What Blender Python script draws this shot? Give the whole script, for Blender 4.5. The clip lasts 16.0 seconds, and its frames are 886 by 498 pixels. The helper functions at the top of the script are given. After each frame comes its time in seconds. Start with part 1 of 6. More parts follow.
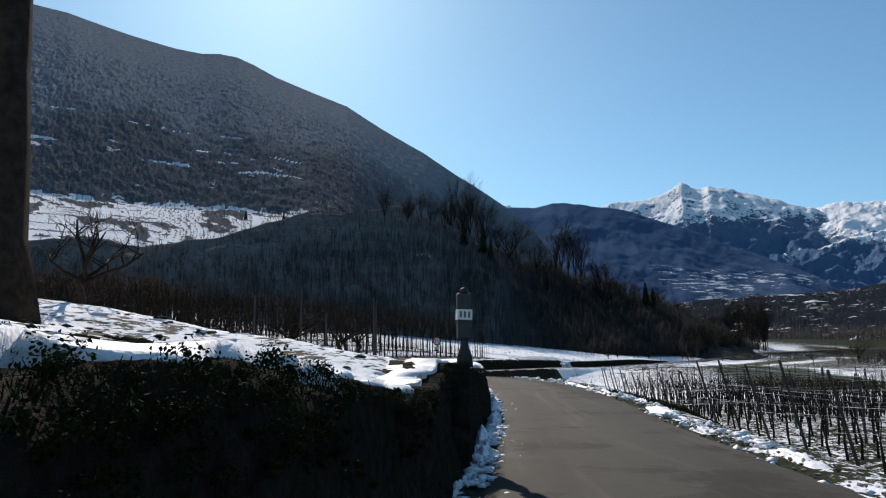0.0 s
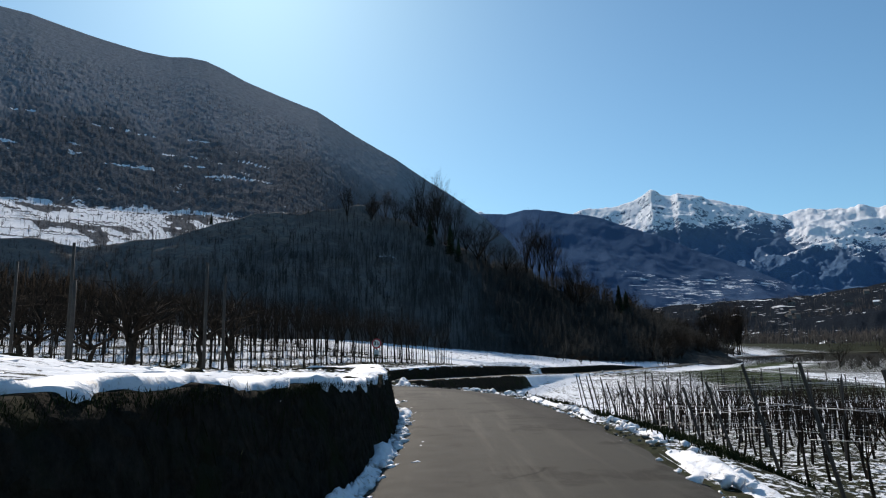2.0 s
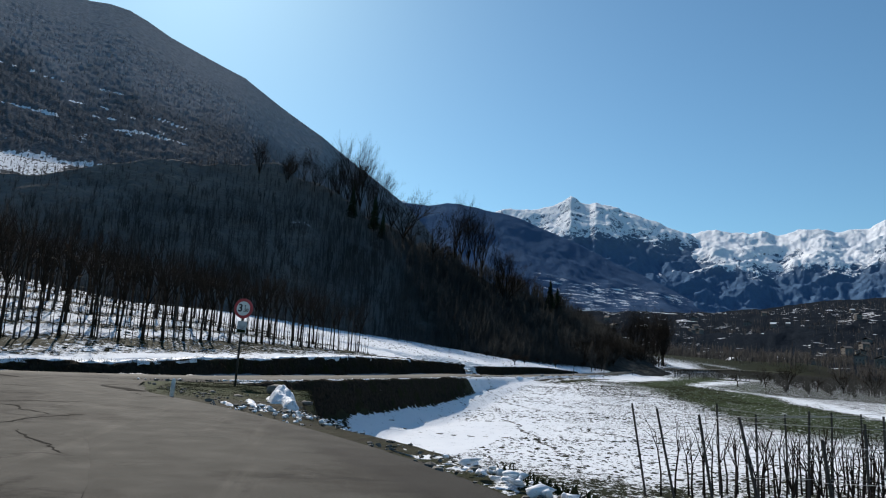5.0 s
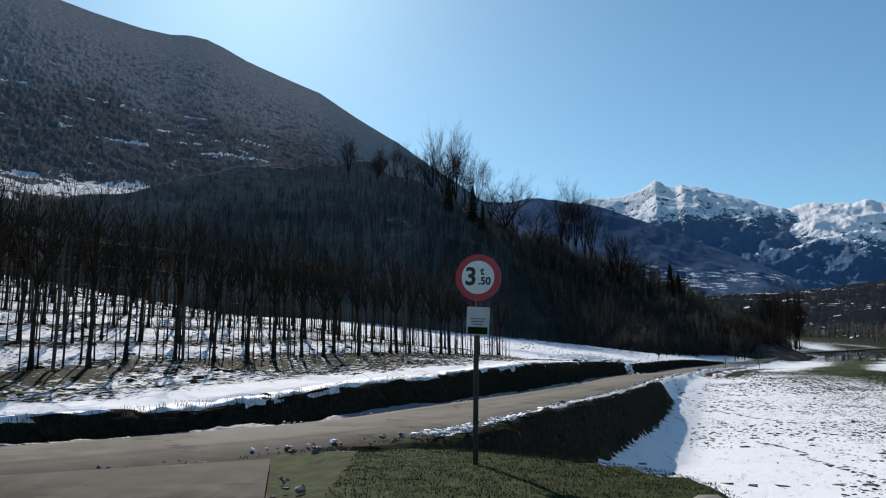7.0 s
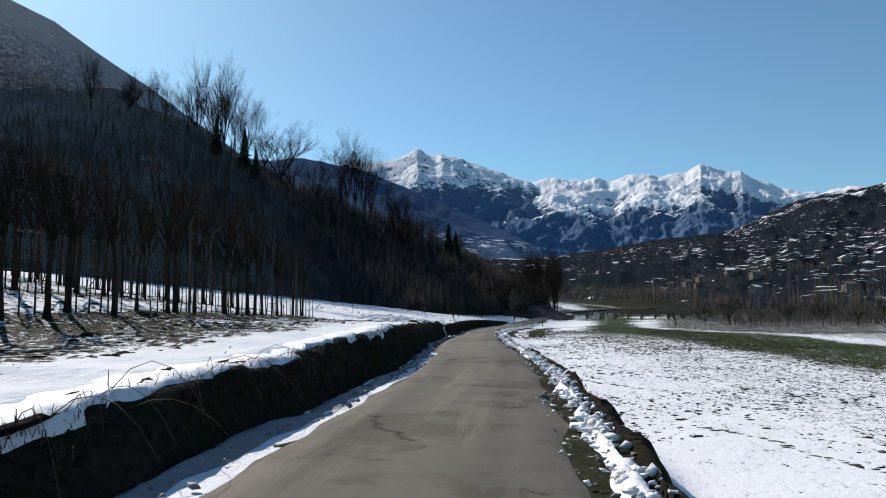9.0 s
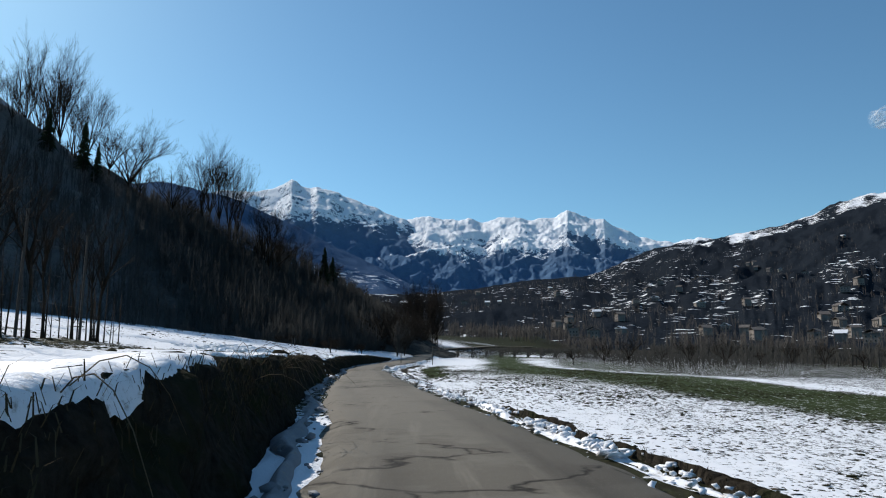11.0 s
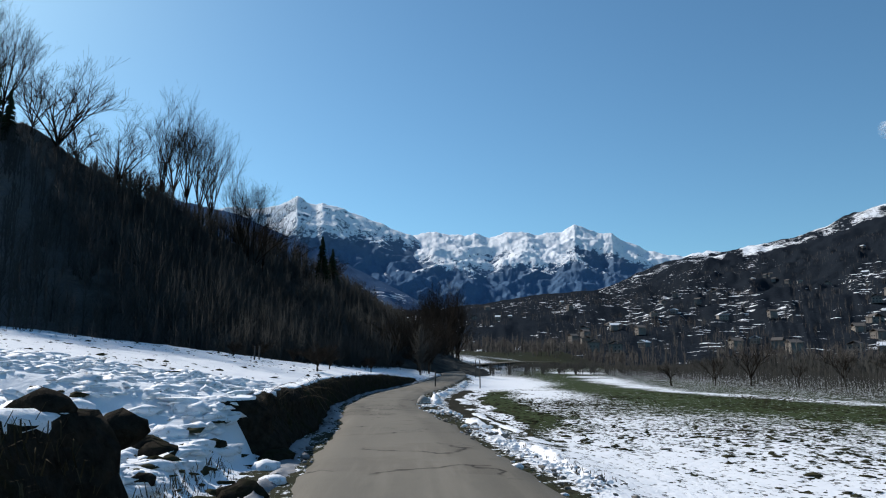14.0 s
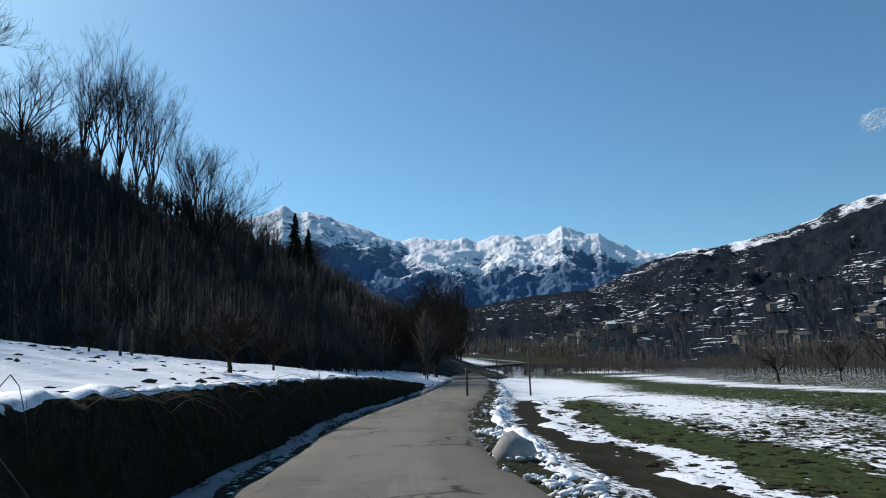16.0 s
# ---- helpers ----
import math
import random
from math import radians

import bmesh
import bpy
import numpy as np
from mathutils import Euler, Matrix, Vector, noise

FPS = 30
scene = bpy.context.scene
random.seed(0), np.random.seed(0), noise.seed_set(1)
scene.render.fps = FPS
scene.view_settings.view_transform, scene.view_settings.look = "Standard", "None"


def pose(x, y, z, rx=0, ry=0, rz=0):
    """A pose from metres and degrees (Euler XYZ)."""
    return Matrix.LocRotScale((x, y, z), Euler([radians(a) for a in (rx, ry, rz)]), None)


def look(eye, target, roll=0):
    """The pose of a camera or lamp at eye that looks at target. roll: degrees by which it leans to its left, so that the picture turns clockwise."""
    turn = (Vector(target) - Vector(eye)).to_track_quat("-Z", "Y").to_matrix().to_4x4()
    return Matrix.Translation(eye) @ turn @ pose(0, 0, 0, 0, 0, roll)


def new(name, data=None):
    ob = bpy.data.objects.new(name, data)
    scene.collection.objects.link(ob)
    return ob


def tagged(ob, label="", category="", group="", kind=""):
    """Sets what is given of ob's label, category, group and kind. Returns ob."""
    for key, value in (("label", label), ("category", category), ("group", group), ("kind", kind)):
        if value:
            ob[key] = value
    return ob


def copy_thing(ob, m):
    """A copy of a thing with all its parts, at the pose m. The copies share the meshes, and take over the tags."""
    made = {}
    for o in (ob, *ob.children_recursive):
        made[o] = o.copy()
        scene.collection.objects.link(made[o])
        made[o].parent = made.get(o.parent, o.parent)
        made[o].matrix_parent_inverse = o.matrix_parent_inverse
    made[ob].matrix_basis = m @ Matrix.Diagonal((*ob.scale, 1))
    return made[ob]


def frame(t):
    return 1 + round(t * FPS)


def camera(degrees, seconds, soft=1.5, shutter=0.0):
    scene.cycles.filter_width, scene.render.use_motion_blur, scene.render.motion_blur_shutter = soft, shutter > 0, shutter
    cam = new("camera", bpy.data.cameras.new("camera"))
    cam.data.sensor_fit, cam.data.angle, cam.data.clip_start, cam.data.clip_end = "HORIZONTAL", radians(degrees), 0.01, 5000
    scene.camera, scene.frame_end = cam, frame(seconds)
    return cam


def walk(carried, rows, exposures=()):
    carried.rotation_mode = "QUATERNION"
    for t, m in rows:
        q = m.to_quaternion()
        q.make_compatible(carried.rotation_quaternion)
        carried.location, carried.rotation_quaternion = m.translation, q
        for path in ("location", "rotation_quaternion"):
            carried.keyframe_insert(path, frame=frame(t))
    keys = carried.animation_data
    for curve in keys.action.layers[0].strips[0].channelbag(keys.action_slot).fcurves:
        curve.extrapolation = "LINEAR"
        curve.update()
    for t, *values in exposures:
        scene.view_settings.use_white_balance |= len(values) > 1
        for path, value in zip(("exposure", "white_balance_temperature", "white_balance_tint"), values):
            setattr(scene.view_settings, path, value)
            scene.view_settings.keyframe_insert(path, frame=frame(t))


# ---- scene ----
cam = camera(63.4, 16.0, soft=1.12)


def cam_pose(x, y, z, yaw, pitch, roll):
    """A pose from a place, a heading (left of +y), a tilt up and a lean."""
    e = Vector((x, y, z))
    a, b = radians(yaw), radians(pitch)
    return look(e, e + Vector((-math.sin(a) * math.cos(b), math.cos(a) * math.cos(b), math.sin(b))), roll)


PATH = [
    (0, 0.00, 0.00, 1.50, 0.26, 9.27, -0.75),
    (0.5, 0.46, 1.89, 1.57, -4.18, 8.65, -1.12),
    (1, 0.88, 4.18, 1.56, -4.76, 7.27, -0.33),
    (1.5, 1.23, 6.33, 1.63, -3.42, 8.10, -0.64),
    (2, 1.80, 9.26, 1.52, -1.98, 9.77, -1.15),
    (2.5, 2.31, 12.18, 1.53, -3.71, 8.74, 0.25),
    (3, 2.84, 15.07, 1.53, -7.36, 7.59, 1.47),
    (3.2, 3.07, 16.22, 1.49, -8.70, 8.84, 1.53),
    (5.3, 1.43, 31.94, 2.02, -8.01, 9.09, 3.98),
    (5.5, 1.14, 33.37, 2.00, -6.52, 8.77, 3.54),
    (6, 0.47, 36.71, 2.05, -3.29, 9.31, 2.73),
    (6.5, -0.46, 39.97, 2.11, -2.21, 7.21, 1.85),
    (7, -1.53, 43.02, 2.23, -1.92, 8.85, -0.09),
    (7.5, -2.55, 46.01, 2.20, -2.48, 7.33, -0.79),
    (8, -3.13, 49.06, 2.29, -7.99, 6.61, -6.40),
    (8.5, -3.26, 51.90, 2.33, -15.32, 5.62, -2.83),
    (9, -2.92, 54.96, 2.24, -20.91, 5.71, -0.71),
    (9.5, -2.24, 58.16, 2.12, -25.81, 5.80, -2.20),
    (10, -1.18, 61.40, 2.14, -30.15, 8.43, -0.25),
    (10.2, -0.67, 62.81, 2.09, -30.37, 8.73, -0.53),
    (12.3, 7.21, 81.65, 2.26, -32.51, 8.27, 1.67),
    (12.5, 8.13, 83.72, 2.31, -32.27, 9.15, 0.77),
    (13, 10.62, 89.00, 2.44, -35.00, 9.04, 0.85),
    (13.5, 13.15, 94.23, 2.39, -32.50, 9.98, 1.89),
    (14, 15.57, 99.70, 2.33, -30.61, 9.88, -0.17),
    (14.5, 18.01, 104.85, 2.28, -31.06, 10.33, -0.77),
    (15, 20.40, 110.11, 2.24, -29.30, 11.42, -0.04),
    (15.5, 22.99, 115.51, 2.20, -31.39, 10.26, -1.41),
    (16, 25.82, 121.00, 2.12, -31.66, 10.32, -2.06),
]
walk(cam, [(t, cam_pose(x, y, z, yaw, pitch, roll)) for t, x, y, z, yaw, pitch, roll in PATH],
     [(0.0, 0.32, 6850, 14), (3.0, 0.26, 6700, 12), (5.5, 0.20, 6600, 11), (8.0, 0.30, 6850, 14), (10.0, 0.30, 6700, 12), (12.0, 0.27, 6500, 10), (16.0, 0.32, 6450, 11)])

# ---- sky and sun ----
SUN_AZ, SUN_EL = -14.0, 34.8          # degrees clockwise from +y, degrees up
world = bpy.data.worlds.new("sky")
scene.world = world
world.use_nodes = True
wn = world.node_tree
sky = wn.nodes.new("ShaderNodeTexSky")
sky.sky_type, sky.sun_disc = "NISHITA", False
sky.sun_elevation, sky.sun_rotation = radians(SUN_EL), radians(SUN_AZ)
sky.altitude, sky.air_density, sky.dust_density, sky.ozone_density = 600, 1.0, 0.6, 2.0
wn.nodes["Background"].inputs["Strength"].default_value = 0.09
tint = wn.nodes.new("ShaderNodeMix")          # clear alpine air: a deeper blue
tint.data_type, tint.blend_type = "RGBA", "MULTIPLY"
tint.inputs[0].default_value = 1.0
tint.inputs[7].default_value = (0.67, 1.0, 1.07, 1.0)
wn.links.new(sky.outputs[0], tint.inputs[6])
wn.links.new(tint.outputs[2], wn.nodes["Background"].inputs["Color"])
sun = new("sun", bpy.data.lights.new("sun", "SUN"))
sun.data.energy, sun.data.angle, sun.data.color = 4.15, radians(0.53), (1.0, 0.95, 0.88)
sun_dir = Vector((math.sin(radians(SUN_AZ)) * math.cos(radians(SUN_EL)), math.cos(radians(SUN_AZ)) * math.cos(radians(SUN_EL)), math.sin(radians(SUN_EL))))
sun.matrix_world = look(sun_dir * 50, (0, 0, 0))

# ---- helpers of this scene ----
def hash2(ix, iy, seed):
    h = (ix.astype(np.int64) * 374761393 + iy.astype(np.int64) * 668265263 + seed * 974634777) & 0xFFFFFFFF
    h = ((h ^ (h >> 13)) * 1274126177) & 0xFFFFFFFF
    return ((h ^ (h >> 16)) & 0xFFFFFF) / float(0xFFFFFF)


def vnoise(x, y, seed=0):
    """Smooth value noise from -1 to 1."""
    x, y = np.asarray(x, float), np.asarray(y, float)
    ix, iy = np.floor(x), np.floor(y)
    fx, fy = x - ix, y - iy
    fx, fy = fx * fx * (3 - 2 * fx), fy * fy * (3 - 2 * fy)
    a, b = hash2(ix, iy, seed), hash2(ix + 1, iy, seed)
    c, d = hash2(ix, iy + 1, seed), hash2(ix + 1, iy + 1, seed)
    return 2 * ((a * (1 - fx) + b * fx) * (1 - fy) + (c * (1 - fx) + d * fx) * fy) - 1


def fbm(x, y, seed=0, octaves=4, gain=0.5):
    total, amp = 0.0, 1.0
    for n in range(octaves):
        total, amp, x, y = total + amp * vnoise(x, y, seed + n), amp * gain, x * 2.03 + 7.1, y * 2.03 - 3.7
    return total


def ridged(x, y, seed=0, octaves=5):
    total, amp = 0.0, 1.0
    for n in range(octaves):
        total, amp, x, y = total + amp * (1 - 2 * np.abs(vnoise(x, y, seed + n))), amp * 0.52, x * 2.07 + 1.3, y * 2.07 + 5.9
    return total


def smooth(a, b, v):
    t = np.clip((v - a) / (b - a), 0, 1)
    return t * t * (3 - 2 * t)


def mesh(name, verts, faces, material=None, shade=True):
    me = bpy.data.meshes.new(name)
    me.from_pydata([tuple(v) for v in verts], [], [tuple(int(i) for i in f) for f in faces])
    if material:
        me.materials.append(material)
    if shade:
        me.shade_smooth()
    me.update()
    return me


def grid_faces(nu, nv):
    i = (np.arange(nu - 1)[:, None] * nv + np.arange(nv - 1)[None]).ravel()
    return np.stack([i, i + nv, i + nv + 1, i + 1], 1)


def grid_mesh(name, pts, material, attributes=None):
    """A sheet from points in an array nu x nv x 3."""
    nu, nv = pts.shape[:2]
    faces = grid_faces(nu, nv)
    me = bpy.data.meshes.new(name)
    me.vertices.add(nu * nv)
    me.vertices.foreach_set("co", pts.reshape(-1).astype(np.float32))
    me.loops.add(len(faces) * 4)
    me.loops.foreach_set("vertex_index", faces.ravel().astype(np.int32))
    me.polygons.add(len(faces))
    me.polygons.foreach_set("loop_start", (np.arange(len(faces)) * 4).astype(np.int32))
    me.update(calc_edges=True)
    me.materials.append(material)
    for key, values in (attributes or {}).items():
        at = me.attributes.new(key, "FLOAT", "POINT")
        at.data.foreach_set("value", np.asarray(values, np.float32).ravel())
    me.shade_smooth()
    me.validate()
    return me


def part(name, data, parent, label=""):
    ob = new(name, data)
    ob.parent = parent
    return tagged(ob, label=label)


def thing(name, place, label, category, group="", kind="", turn=0.0):
    ob = new(name)
    ob.empty_display_size = 0.2
    ob.matrix_basis = Matrix.Translation(place) @ Matrix.Rotation(radians(turn), 4, "Z")
    return tagged(ob, label, category, group, kind)


def bm_mesh(name, bm, material, shade=False):
    me = bpy.data.meshes.new(name)
    bm.to_mesh(me)
    bm.free()
    me.materials.append(material)
    if shade:
        me.shade_smooth()
    return me


def tube(verts, faces, points, radii, sides=5):
    """A tapered tube along points, added to the lists."""
    base = len(verts)
    n = len(points)
    for k in range(n):
        p = Vector(points[k])
        d = (Vector(points[min(k + 1, n - 1)]) - Vector(points[max(k - 1, 0)]))
        d = d.normalized() if d.length > 1e-6 else Vector((0, 0, 1))
        s = d.cross(Vector((0.31, 0.95, 0.02)) if abs(d.z) > 0.9 else Vector((0, 0, 1))).normalized()
        u = s.cross(d)
        for j in range(sides):
            a = 2 * math.pi * j / sides
            q = p + (s * math.cos(a) + u * math.sin(a)) * radii[k]
            verts.append((q.x, q.y, q.z))
    for k in range(n - 1):
        for j in range(sides):
            a, b = base + k * sides + j, base + k * sides + (j + 1) % sides
            faces.append((a, b, b + sides, a + sides))
    faces.append(tuple(base + (n - 1) * sides + j for j in range(sides)))
    faces.append(tuple(base + j for j in reversed(range(sides))))


# ---- materials ----
def material(name):
    m = bpy.data.materials.new(name)
    m.use_nodes = True
    nt = m.node_tree
    return m, nt, nt.nodes["Principled BSDF"]


def node(nt, kind, inputs=None, **props):
    n = nt.nodes.new(kind)
    if "operation" in props:
        n.operation = props["operation"]
    if "use_clamp" in props:
        n.use_clamp = props["use_clamp"]
    if "feature" in props:
        n.feature = props["feature"]
    if "attribute_name" in props:
        n.attribute_name = props["attribute_name"]
    for k, v in (inputs or {}).items():
        if isinstance(v, bpy.types.NodeSocket):
            nt.links.new(v, n.inputs[k])
        else:
            n.inputs[k].default_value = v
    return n


def place_of(nt, scale=1.0):
    """World position, scaled."""
    g = node(nt, "ShaderNodeNewGeometry")
    if scale == 1.0:
        return g.outputs["Position"]
    return node(nt, "ShaderNodeVectorMath", {0: g.outputs["Position"], 1: (scale, scale, scale)}, operation="MULTIPLY").outputs[0]


def noise_of(nt, vector, scale, detail=4.0, rough=0.55):
    return node(nt, "ShaderNodeTexNoise", {"Vector": vector, "Scale": scale, "Detail": detail, "Roughness": rough}).outputs["Fac"]


def mapped(nt, value, a, b, c=0.0, d=1.0):
    return node(nt, "ShaderNodeMapRange", {"Value": value, "From Min": a, "From Max": b, "To Min": c, "To Max": d}).outputs["Result"]


def math_of(nt, op, a, b=0.0, clamp=False):
    return node(nt, "ShaderNodeMath", {0: a, 1: b}, operation=op, use_clamp=clamp).outputs[0]


def mix(nt, fac, a, b):
    n = nt.nodes.new("ShaderNodeMix")
    n.data_type = "RGBA"
    for k, v in ((0, fac), (6, a), (7, b)):
        if isinstance(v, bpy.types.NodeSocket):
            nt.links.new(v, n.inputs[k])
        else:
            n.inputs[k].default_value = v if k == 0 else (*v, 1.0)
    return n.outputs[2]


def attr(nt, name):
    return node(nt, "ShaderNodeAttribute", attribute_name=name).outputs["Fac"]


def bump(nt, bsdf, height, strength, distance):
    b = node(nt, "ShaderNodeBump", {"Height": height, "Strength": strength, "Distance": distance})
    nt.links.new(b.outputs[0], bsdf.inputs["Normal"])


def set_in(nt, bsdf, **values):
    for k, v in values.items():
        k = k.replace("_", " ")
        if isinstance(v, bpy.types.NodeSocket):
            nt.links.new(v, bsdf.inputs[k])
        else:
            bsdf.inputs[k].default_value = (*v, 1.0) if isinstance(v, tuple) else v


SNOW = (0.82, 0.84, 0.87)


def plain(name, colour, rough=0.7, vary=0.25, scale=6.0, metallic=0.0, grain=0.3):
    m, nt, b = material(name)
    p = place_of(nt)
    n = noise_of(nt, p, scale)
    fine = noise_of(nt, p, scale * 9)
    dark = tuple(c * (1 - vary) for c in colour)
    light = tuple(min(1, c * (1 + vary)) for c in colour)
    col = mix(nt, mapped(nt, n, 0.3, 0.7), dark, light)
    set_in(nt, b, Base_Color=col, Roughness=rough, Metallic=metallic)
    bump(nt, b, fine, grain, 0.01)
    if rough > 0.89:
        b.inputs["Specular IOR Level"].default_value = 0.02
    return m


def ground_material():
    """Snow over winter grass and soil; the attributes say how much snow and how green."""
    m, nt, b = material("ground_mat")
    p = place_of(nt)
    snow, green = attr(nt, "snow"), attr(nt, "green")
    along = node(nt, "ShaderNodeVectorRotate", {"Vector": p, "Angle": radians(26)}).outputs[0]
    q = node(nt, "ShaderNodeVectorMath", {0: along, 1: (1.15, 0.66, 1.0)}, operation="MULTIPLY").outputs[0]
    n1 = noise_of(nt, q, 1.1, 6, 0.7)
    n2 = noise_of(nt, q, 4.2, 5, 0.65)
    n3 = noise_of(nt, p, 30, 3)
    n4 = noise_of(nt, q, 10.0, 4, 0.6)
    v = math_of(nt, "ADD", math_of(nt, "MULTIPLY", n1, 0.24), math_of(nt, "ADD", math_of(nt, "MULTIPLY", n2, 0.42), math_of(nt, "MULTIPLY", n4, 0.34)))
    fac = mapped(nt, math_of(nt, "ADD", v, snow), 0.99, 1.02)
    grass = mix(nt, mapped(nt, n2, 0.35, 0.65), (0.025, 0.035, 0.013), (0.054, 0.070, 0.028))
    soil = mix(nt, mapped(nt, n1, 0.3, 0.7), (0.013, 0.011, 0.008), (0.038, 0.032, 0.023))
    col = mix(nt, math_of(nt, "ADD", green, math_of(nt, "MULTIPLY", math_of(nt, "SUBTRACT", n2, 0.5), 0.8), clamp=True), soil, grass)
    snowc = mix(nt, mapped(nt, n1, 0.3, 0.7), (0.76, 0.79, 0.83), SNOW)
    set_in(nt, b, Base_Color=mix(nt, fac, col, snowc), Roughness=0.75)
    h = math_of(nt, "ADD", math_of(nt, "MULTIPLY", fac, 0.35), math_of(nt, "ADD", math_of(nt, "MULTIPLY", n2, 0.5), math_of(nt, "MULTIPLY", n3, 0.12)))
    b.inputs["Specular IOR Level"].default_value = 0.015
    bump(nt, b, h, 0.8, 0.12)
    return m


def asphalt_material(name="asphalt_mat", tone=1.0, cracked=0.0, turn=0.0):
    m, nt, b = material(name)
    p = place_of(nt)
    n1 = noise_of(nt, p, 0.5, 5, 0.6)
    n2 = noise_of(nt, p, 2.5, 5, 0.6)
    n3 = noise_of(nt, p, 90, 2)
    warp = node(nt, "ShaderNodeVectorMath", {0: p, 1: node(nt, "ShaderNodeTexNoise", {"Vector": p, "Scale": 1.3, "Detail": 4.0}).outputs["Color"]}, operation="ADD").outputs[0]
    vor = node(nt, "ShaderNodeTexVoronoi", {"Vector": warp, "Scale": 0.42}, feature="DISTANCE_TO_EDGE").outputs["Distance"]
    crack = math_of(nt, "MULTIPLY", mapped(nt, vor, 0.0, 0.03, 1, 0), mapped(nt, n1, 0.53 - cracked, 0.59 - cracked))
    vor2 = node(nt, "ShaderNodeTexVoronoi", {"Vector": warp, "Scale": 1.7}, feature="DISTANCE_TO_EDGE").outputs["Distance"]
    crack = math_of(nt, "MAXIMUM", crack, math_of(nt, "MULTIPLY", mapped(nt, vor2, 0.0, 0.035, 0.8, 0), mapped(nt, noise_of(nt, p, 0.32, 3), 0.61, 0.67)))
    wear = attr(nt, "wear")
    base = mix(nt, mapped(nt, n2, 0.25, 0.75), tuple(c * tone for c in (0.100, 0.094, 0.078)), tuple(c * tone for c in (0.163, 0.153, 0.127)))
    base = mix(nt, mapped(nt, n1, 0.52, 0.58), base, tuple(c * tone * (1 - 3.5 * cracked) for c in (0.075, 0.068, 0.054)))
    turned = node(nt, "ShaderNodeVectorRotate", {"Vector": p, "Angle": math.radians(turn)}).outputs[0]
    long = node(nt, "ShaderNodeVectorMath", {0: turned, 1: (1.6, 0.10, 1.0)}, operation="MULTIPLY").outputs[0]
    base = mix(nt, mapped(nt, noise_of(nt, long, 1.4, 5, 0.65), 0.52, 0.66, 0, 0.8), base, tuple(c * tone for c in (0.205, 0.188, 0.155)))
    base = mix(nt, attr(nt, "pale"), base, tuple(c * tone for c in (0.235, 0.213, 0.177)))
    base = mix(nt, wear, base, tuple(c * tone for c in (0.055, 0.05, 0.043)))
    base = mix(nt, mapped(nt, n3, 0.62, 0.75), base, tuple(c * tone for c in (0.24, 0.22, 0.19)))
    set_in(nt, b, Base_Color=mix(nt, crack, base, (0.02, 0.018, 0.015)), Roughness=mapped(nt, n2, 0.2, 0.8, 0.78, 0.95))
    b.inputs["Specular IOR Level"].default_value = 0.09
    bump(nt, b, math_of(nt, "ADD", n3, math_of(nt, "MULTIPLY", crack, -2.0)), 0.35, 0.008)
    return m


def relief_material(name, forest, rock, level=1.0, clean=False, size=0.02):
    """Mountain side: woods and rock with snow where the attribute says."""
    m, nt, b = material(name)
    g = place_of(nt)
    p = node(nt, "ShaderNodeVectorMath", {0: g, 1: (1.0, 1.0, level)}, operation="MULTIPLY").outputs[0]
    snow, wood = attr(nt, "snow"), attr(nt, "wood")
    n1 = noise_of(nt, p, size, 5 if clean else 8, 0.58 if clean else 0.7)
    n2 = noise_of(nt, p, 0.08, 4 if clean else 6, 0.55 if clean else 0.7)
    n3 = noise_of(nt, p, 0.3, 4, 0.6)
    v = math_of(nt, "ADD", math_of(nt, "MULTIPLY", n1, 0.62), math_of(nt, "ADD", math_of(nt, "MULTIPLY", n2, 0.30), math_of(nt, "MULTIPLY", n3, 0.08)))
    fac = mapped(nt, math_of(nt, "ADD", v, snow), 0.988, 1.008)
    trees = mix(nt, mapped(nt, n3, 0.3, 0.7), tuple(c * 0.6 for c in forest), tuple(c * 1.5 for c in forest))
    stone = mix(nt, mapped(nt, n2, 0.3, 0.7), tuple(c * 0.7 for c in rock), tuple(c * 1.3 for c in rock))
    col = mix(nt, math_of(nt, "ADD", wood, math_of(nt, "SUBTRACT", n2, 0.5), clamp=True), stone, trees)
    set_in(nt, b, Base_Color=mix(nt, fac, col, SNOW), Roughness=0.9)
    b.inputs["Specular IOR Level"].default_value = 0.0
    bump(nt, b, math_of(nt, "ADD", n2, math_of(nt, "MULTIPLY", n3, 0.5)), 0.6, 6.0)
    return m


def bank_material():
    """Rough earth and stone of a bank with dry grass and moss."""
    m, nt, b = material("bank_mat")
    p = place_of(nt)
    n1, n2, n3 = noise_of(nt, p, 1.2, 6, 0.65), noise_of(nt, p, 7, 6, 0.7), noise_of(nt, p, 40, 3)
    vor = node(nt, "ShaderNodeTexVoronoi", {"Vector": p, "Scale": 3.2}, feature="DISTANCE_TO_EDGE").outputs["Distance"]
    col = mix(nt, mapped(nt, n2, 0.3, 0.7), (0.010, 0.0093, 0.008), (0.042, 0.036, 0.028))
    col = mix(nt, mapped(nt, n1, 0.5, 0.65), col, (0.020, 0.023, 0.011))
    set_in(nt, b, Base_Color=col, Roughness=0.95)
    b.inputs["Specular IOR Level"].default_value = 0.01
    bump(nt, b, math_of(nt, "ADD", mapped(nt, vor, 0, 0.25), math_of(nt, "ADD", n2, math_of(nt, "MULTIPLY", n3, 0.3))), 0.9, 0.06)
    return m


